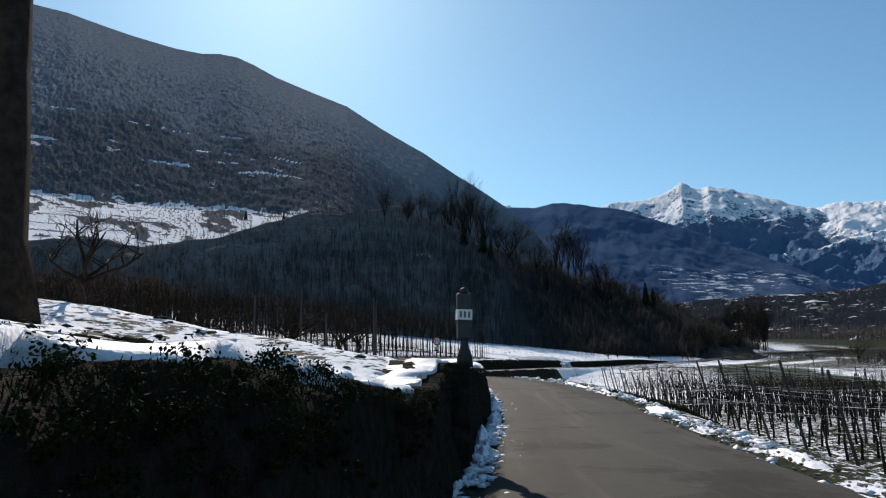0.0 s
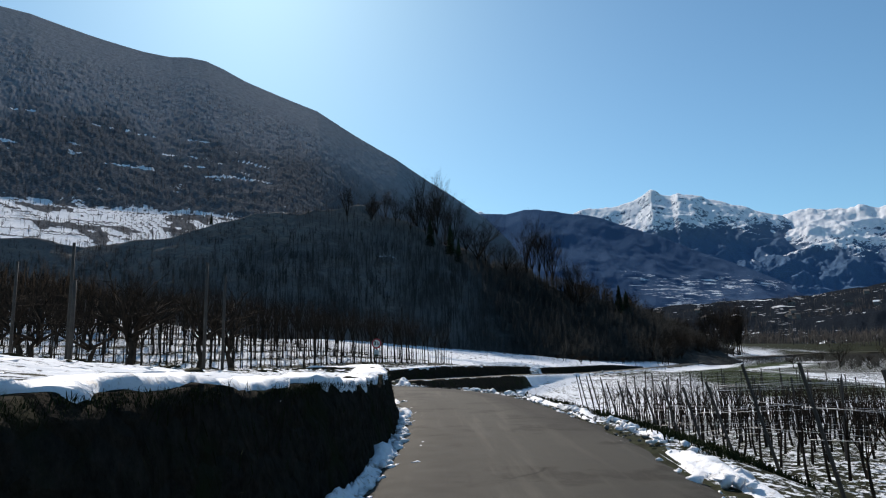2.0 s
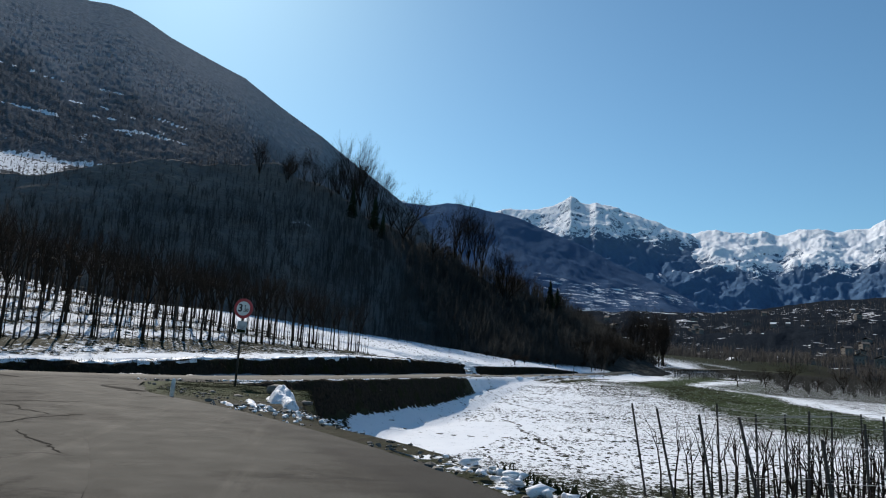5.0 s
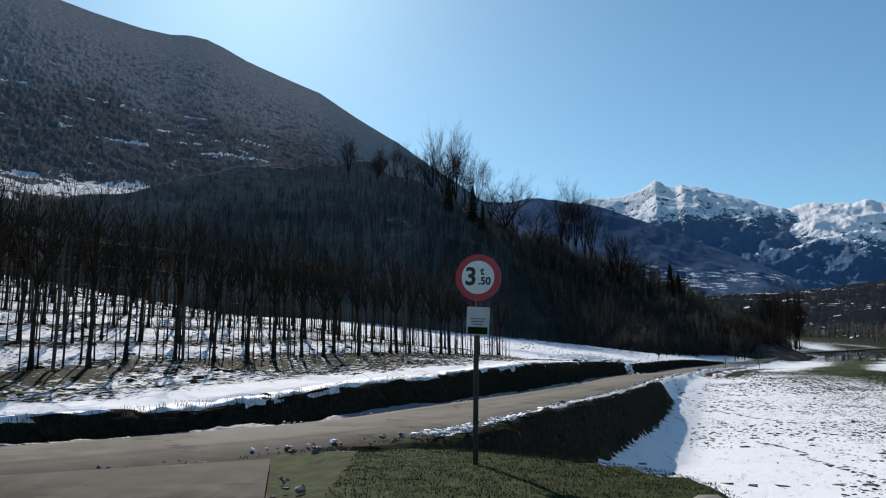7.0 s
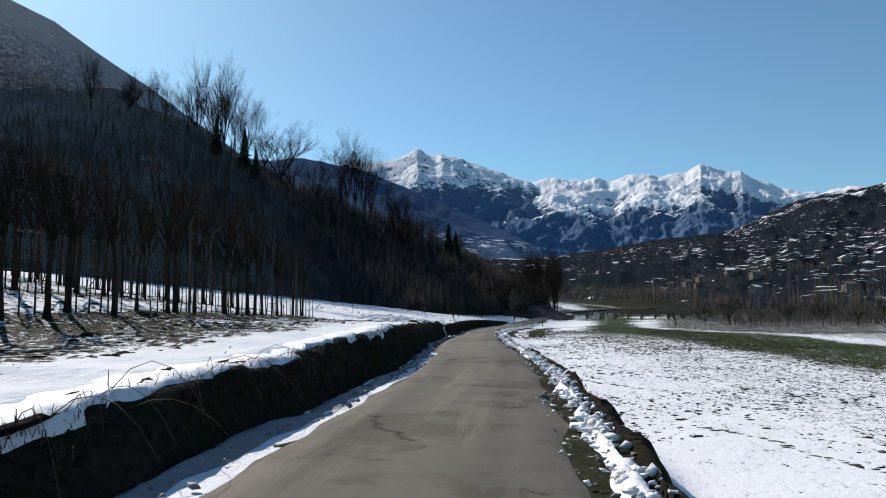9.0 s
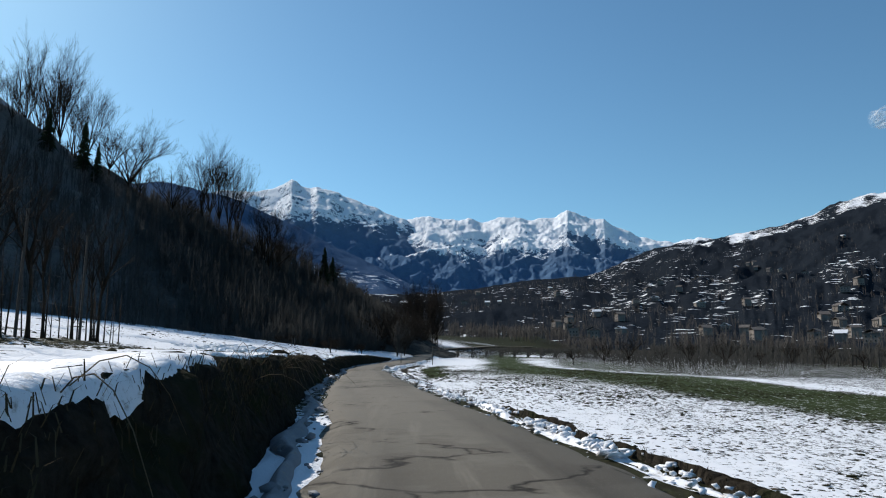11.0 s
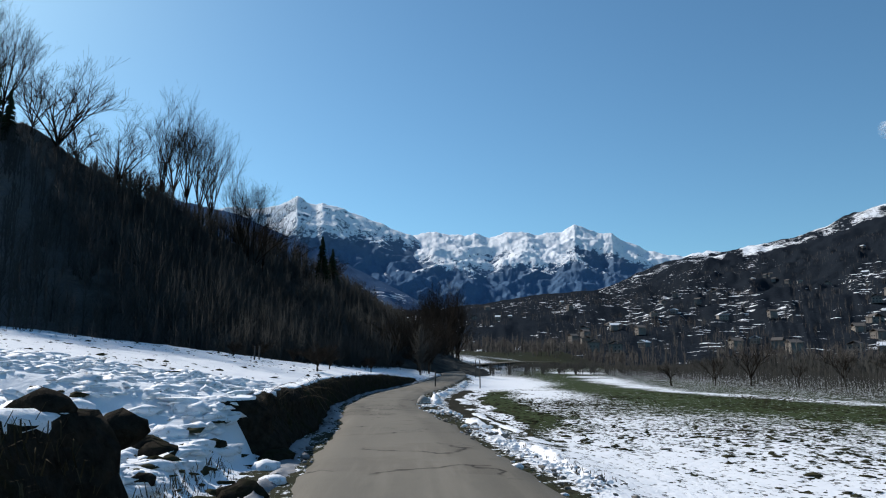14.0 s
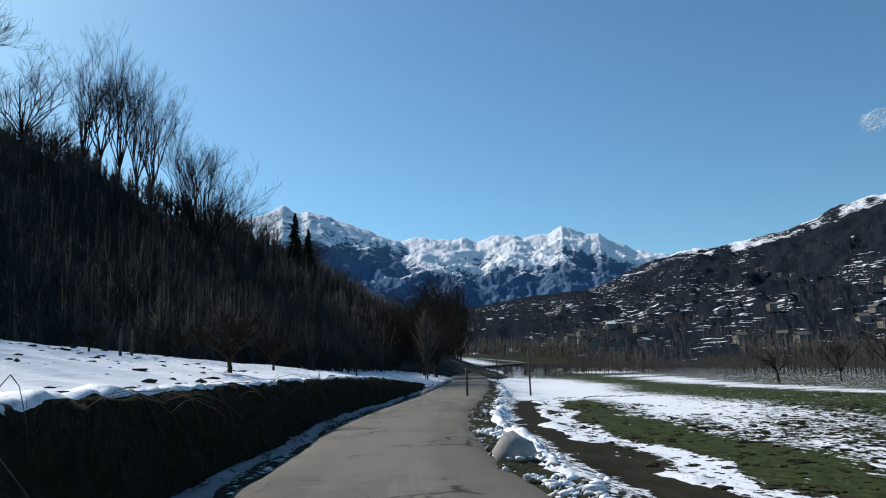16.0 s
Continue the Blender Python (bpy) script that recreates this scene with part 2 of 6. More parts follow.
def snow_material(name="snow_mat", low=(0.74, 0.77, 0.82), high=SNOW):
    m, nt, b = material(name)
    p = place_of(nt)
    n1, n2 = noise_of(nt, p, 3.0, 5), noise_of(nt, p, 25, 4)
    dirt = mapped(nt, noise_of(nt, p, 9, 5, 0.7), 0.55, 0.68, 0, 0.75)
    col = mix(nt, dirt, mix(nt, n1, low, high), (0.25, 0.21, 0.16))
    set_in(nt, b, Base_Color=col, Roughness=0.7)
    b.inputs["Subsurface Weight"].default_value = 0.0
    bump(nt, b, math_of(nt, "ADD", n1, math_of(nt, "MULTIPLY", n2, 0.4)), 0.6, 0.05)
    return m


M_LANE = asphalt_material("lane_asphalt_mat", 0.40)
M_APRON = asphalt_material("junction_asphalt_mat", 0.38, 0.1)
M_GROUND, M_ASPHALT, M_BANK, M_SNOW = ground_material(), asphalt_material("asphalt_mat", 0.84, 0.0, 28.0), bank_material(), snow_material()
# snow darkened by colour to stand for the bank's deep shade
M_SHADE_SNOW = snow_material("shade_toned_snow_mat", (0.10, 0.108, 0.125), (0.20, 0.212, 0.235))
# distance haze is put into these colours: forest and rock tinted blue
M_FAR = relief_material("haze_blue_snowy_mountain_mat", (0.085, 0.150, 0.245), (0.13, 0.18, 0.25), 0.5)
M_DARK = relief_material("haze_blue_conifer_mountain_mat", (0.07, 0.118, 0.20), (0.092, 0.13, 0.195), 9.0, True, 0.013)
M_HILL = relief_material("wooded_hill_mat", (0.124, 0.126, 0.132), (0.248, 0.256, 0.273), 1.4)
# the rock tone is lightened to paint in glare over the western side
M_BLUFF = relief_material("glare_toned_bluff_mat", (0.050, 0.052, 0.050), (0.145, 0.140, 0.135), 2.0)
# faint blue cast painted in for haze over the hillside
M_EAST = relief_material("farmed_hillside_mat", (0.017, 0.022, 0.029), (0.028, 0.032, 0.038), 9.0, True, 0.042)
M_BARK = plain("bark_mat", (0.034, 0.027, 0.021), 0.9, 0.4, 8)
M_TWIG = plain("twig_mat", (0.026, 0.021, 0.017), 0.9, 0.3, 5)
M_WOODS = plain("winter_woods_mat", (0.066, 0.062, 0.058), 0.95, 0.4, 0.15)
M_GROVE = plain("dark_grove_mat", (0.041, 0.042, 0.040), 0.95, 0.4, 0.15)
M_CONIFER = plain("conifer_mat", (0.018, 0.028, 0.016), 0.9, 0.4, 0.3)
M_POST = plain("weathered_post_mat", (0.048, 0.042, 0.036), 0.85, 0.3, 10)
M_CONCRETE = plain("concrete_mat", (0.30, 0.29, 0.27), 0.85, 0.2, 8)
M_GRASS = plain("dry_grass_mat", (0.058, 0.046, 0.027), 0.9, 0.4, 2)
M_GREEN = plain("green_weed_mat", (0.018, 0.024, 0.010), 0.92, 0.4, 3)
M_MEADOW = plain("winter_meadow_mat", (0.030, 0.034, 0.014), 0.9, 0.4, 2)
M_PALE = plain("weathered_white_paint_mat", (0.66, 0.64, 0.60), 0.8, 0.15, 9)
M_CANE = plain("bramble_cane_mat", (0.12, 0.092, 0.06), 0.9, 0.3, 4)
M_STONE = plain("stone_mat", (0.13, 0.12, 0.105), 0.85, 0.3, 5)
M_STEEL = plain("galvanised_mat", (0.30, 0.30, 0.30), 0.45, 0.15, 12, 0.8)

# ---- plan ----
def spline(points, step=0.5):
    """A smooth line through points, evenly sampled."""
    p = np.array(points, float)
    p = np.vstack([2 * p[0] - p[1], p, 2 * p[-1] - p[-2]])
    out = []
    for a, b, c, d in zip(p[:-3], p[1:-2], p[2:-1], p[3:]):
        n = max(2, int(np.linalg.norm(c - b) / 0.1))
        t = np.linspace(0, 1, n, endpoint=False)[:, None]
        out.append(0.5 * (2 * b + (c - a) * t + (2 * a - 5 * b + 4 * c - d) * t ** 2 + (3 * b - a - 3 * c + d) * t ** 3))
    out = np.vstack(out + [p[-2:-1]])
    s = np.r_[0, np.cumsum(np.linalg.norm(np.diff(out, axis=0), axis=1))]
    at = np.arange(0, s[-1], step)
    return np.stack([np.interp(at, s, out[:, 0]), np.interp(at, s, out[:, 1])], 1)


ROAD1 = spline([(-5.5, -30), (-2.2, -14), (0.2, -5), (1.4, 1), (2.2, 8), (2.75, 14), (3.2, 20), (3.3, 26), (2.8, 32), (1.2, 38), (-1.0, 43), (-3.3, 47), (-5.4, 50.6)])
ROAD2 = spline([(-90, 8), (-60, 24), (-38, 36.5), (-20, 45), (-9.5, 50.8), (-5.4, 54.2), (-2.7, 57.6), (-0.75, 61.6), (2.05, 67.2), (4.3, 71.8), (8.2, 80.6), (11.9, 89.8),
                (17.2, 101.6), (20.0, 107.6), (22.4, 112.8), (25.0, 118.2), (29.2, 127.8), (31.6, 132.2), (36.0, 139.4), (47.5, 155), (64, 179), (88, 218), (122, 256), (165, 300), (230, 360)])
W1, W2 = 1.95, 1.62                 # half widths


def road_z(y):
    return np.interp(y, [-60, 0, 16, 32, 42, 50, 60, 82, 95, 110, 121, 134, 145, 170, 200, 220, 300, 500],
                     [.2, .22, .25, .75, .93, 1.0, .92, 1.0, 1.07, 1.0, .92, 1.05, 1.28, 1.9, 3.0, 3.8, 6.5, 10.0])


def field_z(x, y):
    """Level of the low field on the open side of the roads."""
    z = np.interp(y, [-60, 0, 25, 45, 60, 75, 90, 105, 122, 150, 200, 250, 600], [-0.6, -0.6, -0.6, -1.2, -1.4, -1.2, -0.5, 0.2, 0.5, 0.9, 1.9, 3.6, 8.0])
    return z + 0.12 * fbm(x * 0.05, y * 0.05, 3, 3)


def nearest(line, x, y):
    """Signed distance to a line (left is negative) and the y of its nearest place."""
    d, idx = np.empty(len(x)), np.empty(len(x), int)
    for a in range(0, len(x), 20000):
        q = (x[a:a + 20000, None] - line[None, :, 0]) ** 2 + (y[a:a + 20000, None] - line[None, :, 1]) ** 2
        idx[a:a + 20000] = q.argmin(1)
        d[a:a + 20000] = np.sqrt(q.min(1))
    tan = np.gradient(line, axis=0)
    tan /= np.linalg.norm(tan, axis=1)[:, None]
    t, o = tan[idx], np.stack([x, y], 1) - line[idx]
    side = np.sign(t[:, 1] * o[:, 0] - t[:, 0] * o[:, 1])
    along = line[idx, 1] + t[:, 1] * np.clip((t * o).sum(1), -0.5, 0.5)
    return d * np.where(side == 0, 1, side), along


def lane_right(y):
    """Half width of the lane to the right: it narrows at the junction's soft corner."""
    return np.interp(y, [38, 43, 46, 48, 50.6], [W1, 1.45, 1.1, 1.6, 2.4])


def lane_bank(y):
    return np.interp(y, [-40, 2.6, 3.4, 4.4, 5.5, 7.5, 8.8, 9.5, 10.2, 13, 17, 20, 31], [1.28, 1.28, 1.22, 1.14, 1.05, 1.0, 1.18, 1.28, 1.2, 1.2, 1.15, 1.0, 0.98])


def bank_top(y):
    """Height of the terrace edge over road 2, along its left side."""
    return np.interp(y, [-60, 40, 50, 55.8, 57, 59, 62, 65, 69, 75, 90, 102, 104.6, 105.6, 109.6, 110.8, 118, 128, 136, 142, 147, 154, 161, 400],
                     [0.5, 0.4, 0.3, 0.36, 0.45, 0.55, 0.72, 0.74, 0.88, 1.08, 1.05, 1.0, 1.05, 0.3, 0.3, 0.9, 1.03, 1.08, 1.08, 1.05, 0.95, 0.55, 0.25, 0.15])


# the flat grassy corner between the lanes
VERGE = np.array([(-4.6, 50.0), (-3.4, 53.6), (-1.2, 54.3), (0.4, 53.2), (1.2, 52.2), (1.5, 50.6), (1.5, 48.5), (1.5, 46.0), (1.7, 43.5), (2.5, 40.0), (2.3, 37.5), (1.2, 38.5), (-0.5, 43.0), (-2.2, 46.0)])


def outside(poly, x, y):
    """Distance outside a polygon, 0 within."""
    best, inside = np.full(len(x), 1e9), np.zeros(len(x), bool)
    for (ax, ay), (bx, by) in zip(poly, np.roll(poly, -1, 0)):
        t = np.clip(((x - ax) * (bx - ax) + (y - ay) * (by - ay)) / ((bx - ax) ** 2 + (by - ay) ** 2), 0, 1)
        best = np.minimum(best, np.hypot(x - ax - t * (bx - ax), y - ay - t * (by - ay)))
        with np.errstate(divide="ignore", invalid="ignore"):
            inside ^= ((ay > y) != (by > y)) & (x < (bx - ax) * (y - ay) / (by - ay) + ax)
    return np.where(inside, 0.0, best)


BANK1, BANK2 = W1 + 0.14, W2 + 0.56     # where the left banks rise


def terrain(x, y):
    """Ground height, snow cover and greenness."""
    x, y = np.asarray(x, float), np.asarray(y, float)
    shape = x.shape
    x, y = x.ravel(), y.ravel()
    u2, y2 = nearest(ROAD2, x, y)
    u1, y1 = nearest(ROAD1, x, y)
    z2, z1 = road_z(y2), road_z(y1)
    lump = fbm(x * 0.9, y * 0.9, 11, 4)
    low = field_z(x, y)
    # left of road 2
    top2 = z2 + bank_top(y2) + np.interp(y2, [40, 85, 106, 130, 170], [0.19, 0.17, 0.12, 0.13, 0.12]) * (np.clip(-u2 - BANK2 - np.interp(y2, [96, 112], [6, 1]), 0, 46) + 0.25 * np.clip(-u2 - BANK2, 0, 5)) + 0.05 * lump
    left2 = z2 - 0.05 + (top2 - z2 + 0.05) * smooth(BANK2 + 0.32, BANK2 + 0.95, -u2)
    # right of road 2
    edge = W2 + 0.62 + 0.10 * fbm(y * 0.7, x * 0, 21, 3)
    right2 = z2 - 0.05 + (low - z2 + 0.05) * (0.64 * smooth(edge, edge + 0.8, u2) + 0.36 * smooth(edge + 0.5, edge + 2.6, u2))
    g2 = np.where(u2 < 0, left2, right2)
    # road 1
    rise = np.clip((-u1 - BANK1 - 0.3) * 0.135, 0, 2.0) * smooth(28, 6, y) + np.clip((-u1 - BANK1) * 0.06, 0, 1.2) * smooth(34, 22, y)
    top1 = z1 + lane_bank(y1) - 0.06 + rise + 0.05 * lump
    left1 = z1 - 0.05 + (top1 - z1 + 0.05) * smooth(BANK1 + 0.2, BANK1 + 0.7, -u1)
    reach = np.interp(y1, [36, 42, 46], [2.8, 3.6, 4.2])
    wide = lane_right(y1)
    right1 = z1 - 0.05 + (low - z1 + 0.05) * smooth(0, 1, (u1 - wide - 0.4) / reach) ** 1.15
    # the raised field beside road 1 ends at its corner with the junction
    corner = smooth(0.35, -0.35, (y - 31.6) - np.clip(-(x - 0.9), 0, 60) * 0.72)
    apron = road_z(y) - 0.05
    g1 = np.where(u1 < 0, apron + (left1 - apron) * corner, right1)
    # choose: beyond the junction road 2 rules, before it road 1
    over = (u2 < -0.0) | (y > 54.5)
    z = np.where(over, g2, np.where(u1 < 0, np.where(u2 > 0, g1, g2), np.minimum(g1, np.where(np.abs(u2) < W2 + 2.3, np.maximum(right2, g1), g1))))
    off_verge = outside(VERGE, x, y)
    corner_z = road_z(y) - 0.04 + 0.05 * lump * (off_verge < 1.5)
    corner_z = corner_z + (low - 0.4 - corner_z) * (1 - (1 - np.clip(off_verge / 1.9, 0, 1)) ** 2)
    beside = (u1 > -0.5) & (u2 > W2 + 0.1) & (off_verge < 1.9)
    z = np.where(beside, np.maximum(z, corner_z), z)
    on = (u1 > -W1 - 0.25) & (u1 < wide + 0.2) & (y < 53)
    z = np.where(on, z1 - 0.05, z)
    z = np.where((np.abs(u2) < W2 + 0.3), z2 - 0.05, z)
    # far ground
    far = np.hypot(x - 20, y - 90)
    z = z + smooth(250, 900, far) * (4 + 0.004 * far) + 0.03 * fbm(x * 0.35, y * 0.35, 5, 3) * (np.abs(u2) > W2 + 0.5) * ((u1 < -W1 - 0.5) | (u1 > wide + 0.3))
    # snow cover
    snow = np.full(len(x), 0.62)
    left_field = (u2 < -BANK2 - 0.5)
    snow = np.where(left_field, 0.60 + 0.10 * smooth(4, 0, -u2 - BANK2 - 0.3) - (0.112 + 0.05 * vnoise(x * 0.25, y * 0.25, 47)) * smooth(1.9, 3.2, -u2 - BANK2 + 0.6 * vnoise(y * 0.4, x * 0.1, 46)) * smooth(8.5, 6.5, -u2 - BANK2) * (y2 < 97) * (y2 > 52) - 0.02 * smooth(5, 9, -u2 - BANK2) * (y2 < 97), snow)
    rightf = (u2 > W2 + 1.2) & (y > 52)
    dist = u2
    bare = smooth(95, 125, y2) * smooth(2.5, 6, dist)
    wob = 1.5 * vnoise(x * 0.09, y * 0.09, 14) + 0.6 * vnoise(x * 0.5, y * 0.5, 15)
    left_edge = np.interp(y, [60, 78, 98, 120, 134, 153, 160, 260], [29, 31, 35.5, 42, 46, 58, 64, 132])
    right_edge = np.interp(y, [60, 95, 124, 141, 152, 160, 260], [46, 50, 55, 58.5, 66.5, 73, 145])
    stripe = smooth(-2.5, 3.5, x - left_edge + wob) * smooth(1.2, -1.2, x - right_edge + wob) * smooth(62, 78, y) * smooth(240, 200, y)
    snow = np.where(rightf, 0.605 - 0.03 * smooth(66, 84, y2) - 0.035 * smooth(8, 13, dist) - 0.03 * bare - (0.10 - 0.055 * smooth(112, 130, y2)) * stripe - 0.045 * smooth(120, 130, y2) * smooth(4, 6, dist) - 0.10 * smooth(60, 110, dist) + (0.06 + 0.09 * smooth(125, 140, y)) * smooth(0, 1.5, x - right_edge + wob) * smooth(5, 3, x - right_edge), snow)
    snow = np.where(rightf, snow - 0.17 * smooth(112, 120, y2) * smooth(125, 119, y2) * smooth(5.2, 4.2, dist + 0.8 * vnoise(x * 0.3, y * 0.3, 8)) * (0.7 + 0.5 * vnoise(x * 0.25, y * 0.25, 18)), snow)
    snow = np.where(rightf, snow + 0.11 * smooth(134, 146, y2) * smooth(17, 11, dist) * smooth(205, 188, y2) * (1 - stripe), snow)
    # beside the last stretch: bare soil, a band of snow, a grassy ditch, then the meadow
    wander = dist + 0.45 * vnoise(x * 0.45, y * 0.45, 8)
    strips = np.interp(wander, [2.5, 2.8, 4.0, 4.25, 4.85, 5.1, 6.4, 7.0], [0.49, 0.36, 0.36, 0.57, 0.57, 0.35, 0.38, 0.50]) + 0.05 * vnoise(x * 0.9, y * 0.9, 28)
    last = smooth(119, 125, y2) * smooth(153, 147, y2) * smooth(8.6, 6.8, wander)
    snow = np.where(rightf, snow * (1 - last) + strips * last, snow)
    snow = np.where((u1 < -BANK1) & (u2 > 0) & (y < 36), 0.54 + 0.03 * vnoise(x * 0.35, y * 0.35, 19), snow)
    snow = np.where((u1 > wide + 0.3) & (u2 > 0) & (y < 54), 0.465 + 0.02 * smooth(2.5, 6, u1), snow)
    steep = (np.abs(u2 - edge - 0.3) < 0.45) & (y2 > 52) & (u2 > 0)
    snow = np.where(steep, 0.30 + 0.22 * (y2 > 100), snow)
    snow = np.where((np.abs(u2) < W2 + 0.7) | (on), 0.42, snow)
    # less snow further along this strip tones it down for the bank's shade
    snow = np.where((u2 < -W2 + 0.1) & (u2 > -BANK2 - 0.3) & (y > 58), 0.66 - 0.2 * smooth(78, 86, y), snow)
    snow = np.where((np.abs(u1) < 9) & (u2 > W2) & (u2 < 5.5) & (y > 42) & (y < 54), 0.38, snow)
    blend = smooth(49, 59, y + 2.5 * vnoise(x * 0.15, y * 0.15, 91)) * (x > 3)
    snow = np.where((u1 > wide + 0.3) & (u2 > W2 + 1.2) & (y < 62), 0.485 * (1 - blend) + blend * np.where(dist > 9, 0.57, 0.605), snow)
    snow = np.where((steep & (y > 54) & (y < 84)), 0.30, snow)
    snow = np.where((u2 > W2 + 0.08) & (u2 < W2 + 1.6) & (y > 86) & (y < 116), 0.50 + 0.10 * smooth(0.1, 0.5, u2 - W2), snow)
    corner_soil = (u2 > W2 + 0.3) & (u1 > wide - 0.1) & (off_verge < 1.25 + 0.3 * vnoise(x * 0.7, y * 0.7, 92)) & (y > 39)
    snow = np.where(corner_soil, 0.35 + 0.06 * vnoise(x * 0.8, y * 0.8, 93), snow)
    rows_ = 0.5 + 0.5 * np.cos(2 * math.pi * (-u2 - 10.2) / 3.9 + 0.8 * vnoise(x * 0.3, y * 0.3, 44))
    snow = np.where((u2 < -8.7) & (u2 > -60) & (y2 < 98), snow - 0.015 - 0.10 * rows_ ** 2, snow)
    snow = snow - 0.22 * smooth(170, 330, far) - 0.1 * smooth(330, 600, far)
    green = 0.28 + 0.62 * stripe * (u2 > 0) + 0.45 * bare * (u2 > 0) * (dist < 30)
    green = np.where(rightf & (wander < 5), green * (1 - 0.8 * last), green + 0.22 * last * (wander > 5) * rightf)
    green = np.where((u2 < 0) | (y < 52), 0.35, green) - 0.3 * smooth(180, 200, y2) * (u2 > 0)
    green = np.where(corner_soil, np.where(off_verge > 0, 0.2, 0.15 + 0.75 * smooth(45.5, 48.5, y + 0.9 * vnoise(x * 0.6, y * 0.6, 94))), green)
    return z.reshape(shape), snow.reshape(shape), green.reshape(shape)


def stretch(lo, hi, step, far, grow=1.16):
    """Even steps from lo to hi, then growing ones to far on both sides."""
    mid = np.arange(lo, hi + step / 2, step)
    out, d, v = [], step, mid[-1]
    while v < far:
        d *= grow
        v += d
        out.append(v)
    back, d, v = [], step, mid[0]
    while v > -far:
        d *= grow
        v -= d
        back.append(v)
    return np.r_[back[::-1], mid, out]


# ---- ground ----
gx, gy = stretch(-22, 50, 0.3, 4600), stretch(-6, 150, 0.3, 4600)
GX, GY = np.meshgrid(gx, gy, indexing="ij")
GZ, GS, GG = terrain(GX, GY)
ground = new("ground", grid_mesh("ground", np.stack([GX, GY, GZ], -1), M_GROUND, {"snow": GS, "green": GG}))
tagged(ground, "snow-covered winter fields with bare grass and soil patches", "ground", kind="structure")


def ground_at(x, y):
    return float(terrain(np.array([x]), np.array([y]))[0][0])


# ---- roads ----
def ribbon(name, line, half_l, half_r, lift, jitter, seed, mat, first=0, last=None):
    line = line[first:last]
    tan = np.gradient(line, axis=0)
    tan /= np.linalg.norm(tan, axis=1)[:, None]
    nor = np.stack([tan[:, 1], -tan[:, 0]], 1)
    s = np.arange(len(line)) * 0.5
    cols = np.linspace(-1, 1, 13)
    pts, wear = np.empty((len(line), 13, 3)), np.empty((len(line), 13))
    for j, c in enumerate(cols):
        right = half_r(line[:, 1]) if callable(half_r) else half_r
        h = (half_l if c < 0 else right) + s * 0 + (jitter * fbm(s * 0.9, s * 0 + c, seed, 4) if abs(c) == 1 else 0)
        q = line + nor * (c * h)[:, None]
        pts[:, j, :2] = q
        pts[:, j, 2] = road_z(line[:, 1]) + lift + 0.03 * (1 - c * c) - (0.09 if abs(c) == 1 else 0)
        wear[:, j] = np.clip(0.6 * float(smooth(0.3, 0.45, np.array(c))) * smooth(-0.2, 0.15, fbm(s * 0.12, s * 0, seed + 8, 3)) + 0.55 * np.exp(-((abs(c) - 0.5) / 0.16) ** 2) * (0.6 + 0.6 * vnoise(s * 0.15, s * 0 + c, seed + 4)) + 0.2 * max(0, abs(c) - 0.82) / 0.18, 0, 1) * (1 - 0.65 * smooth(68, 84, line[:, 1]))
    pale = np.repeat((0.25 + 0.45 * smooth(68, 86, line[:, 1]) * (0.8 + 0.35 * fbm(s * 0.2, s * 0, seed + 12, 3)))[:, None], 13, 1)
    return grid_mesh(name, pts, mat, {"wear": wear, "pale": pale if name == "road_main" else pale * 0})


road1 = tagged(new("road_side", ribbon("road_side", ROAD1, W1, lane_right, 0.020, 0.12, 31, M_LANE)), "worn grey asphalt lane with darker wheel tracks", "road", kind="structure")
road2 = tagged(new("road_main", ribbon("road_main", ROAD2, W2, W2, 0.026, 0.10, 37, M_ASPHALT)), "narrow cracked asphalt country lane between fields", "road", kind="structure")


def apron():
    """Asphalt that widens the junction of the two lanes."""
    us, vs = np.linspace(0, 1, 40), np.linspace(0, 1, 24)
    a, b = np.array([(0.8, 32.0), (-3.4, 52.6)]), np.array([(-16.0, 43.8), (-14.5, 47.6)])
    pts = np.empty((40, 24, 3))
    for i, u in enumerate(us):
        for j, v in enumerate(vs):
            p = (a[0] * (1 - v) + a[1] * v) * (1 - u) + (b[0] * (1 - v) + b[1] * v) * u
            p = p + np.array([0.25, 0.25]) * vnoise(u * 9, v * 7, 2) * (u in (0, 1) or v in (0, 1))
            pts[i, j] = (p[0], p[1], road_z(p[1]) + (0.042 if 0 < i < 39 and 0 < j < 23 else 0.012))
    return grid_mesh("junction_apron", pts, M_APRON, {"wear": np.full((40, 24), 0.05)})


tagged(new("junction_apron", apron()), "cracked pale asphalt where the lanes meet", "road", kind="structure")


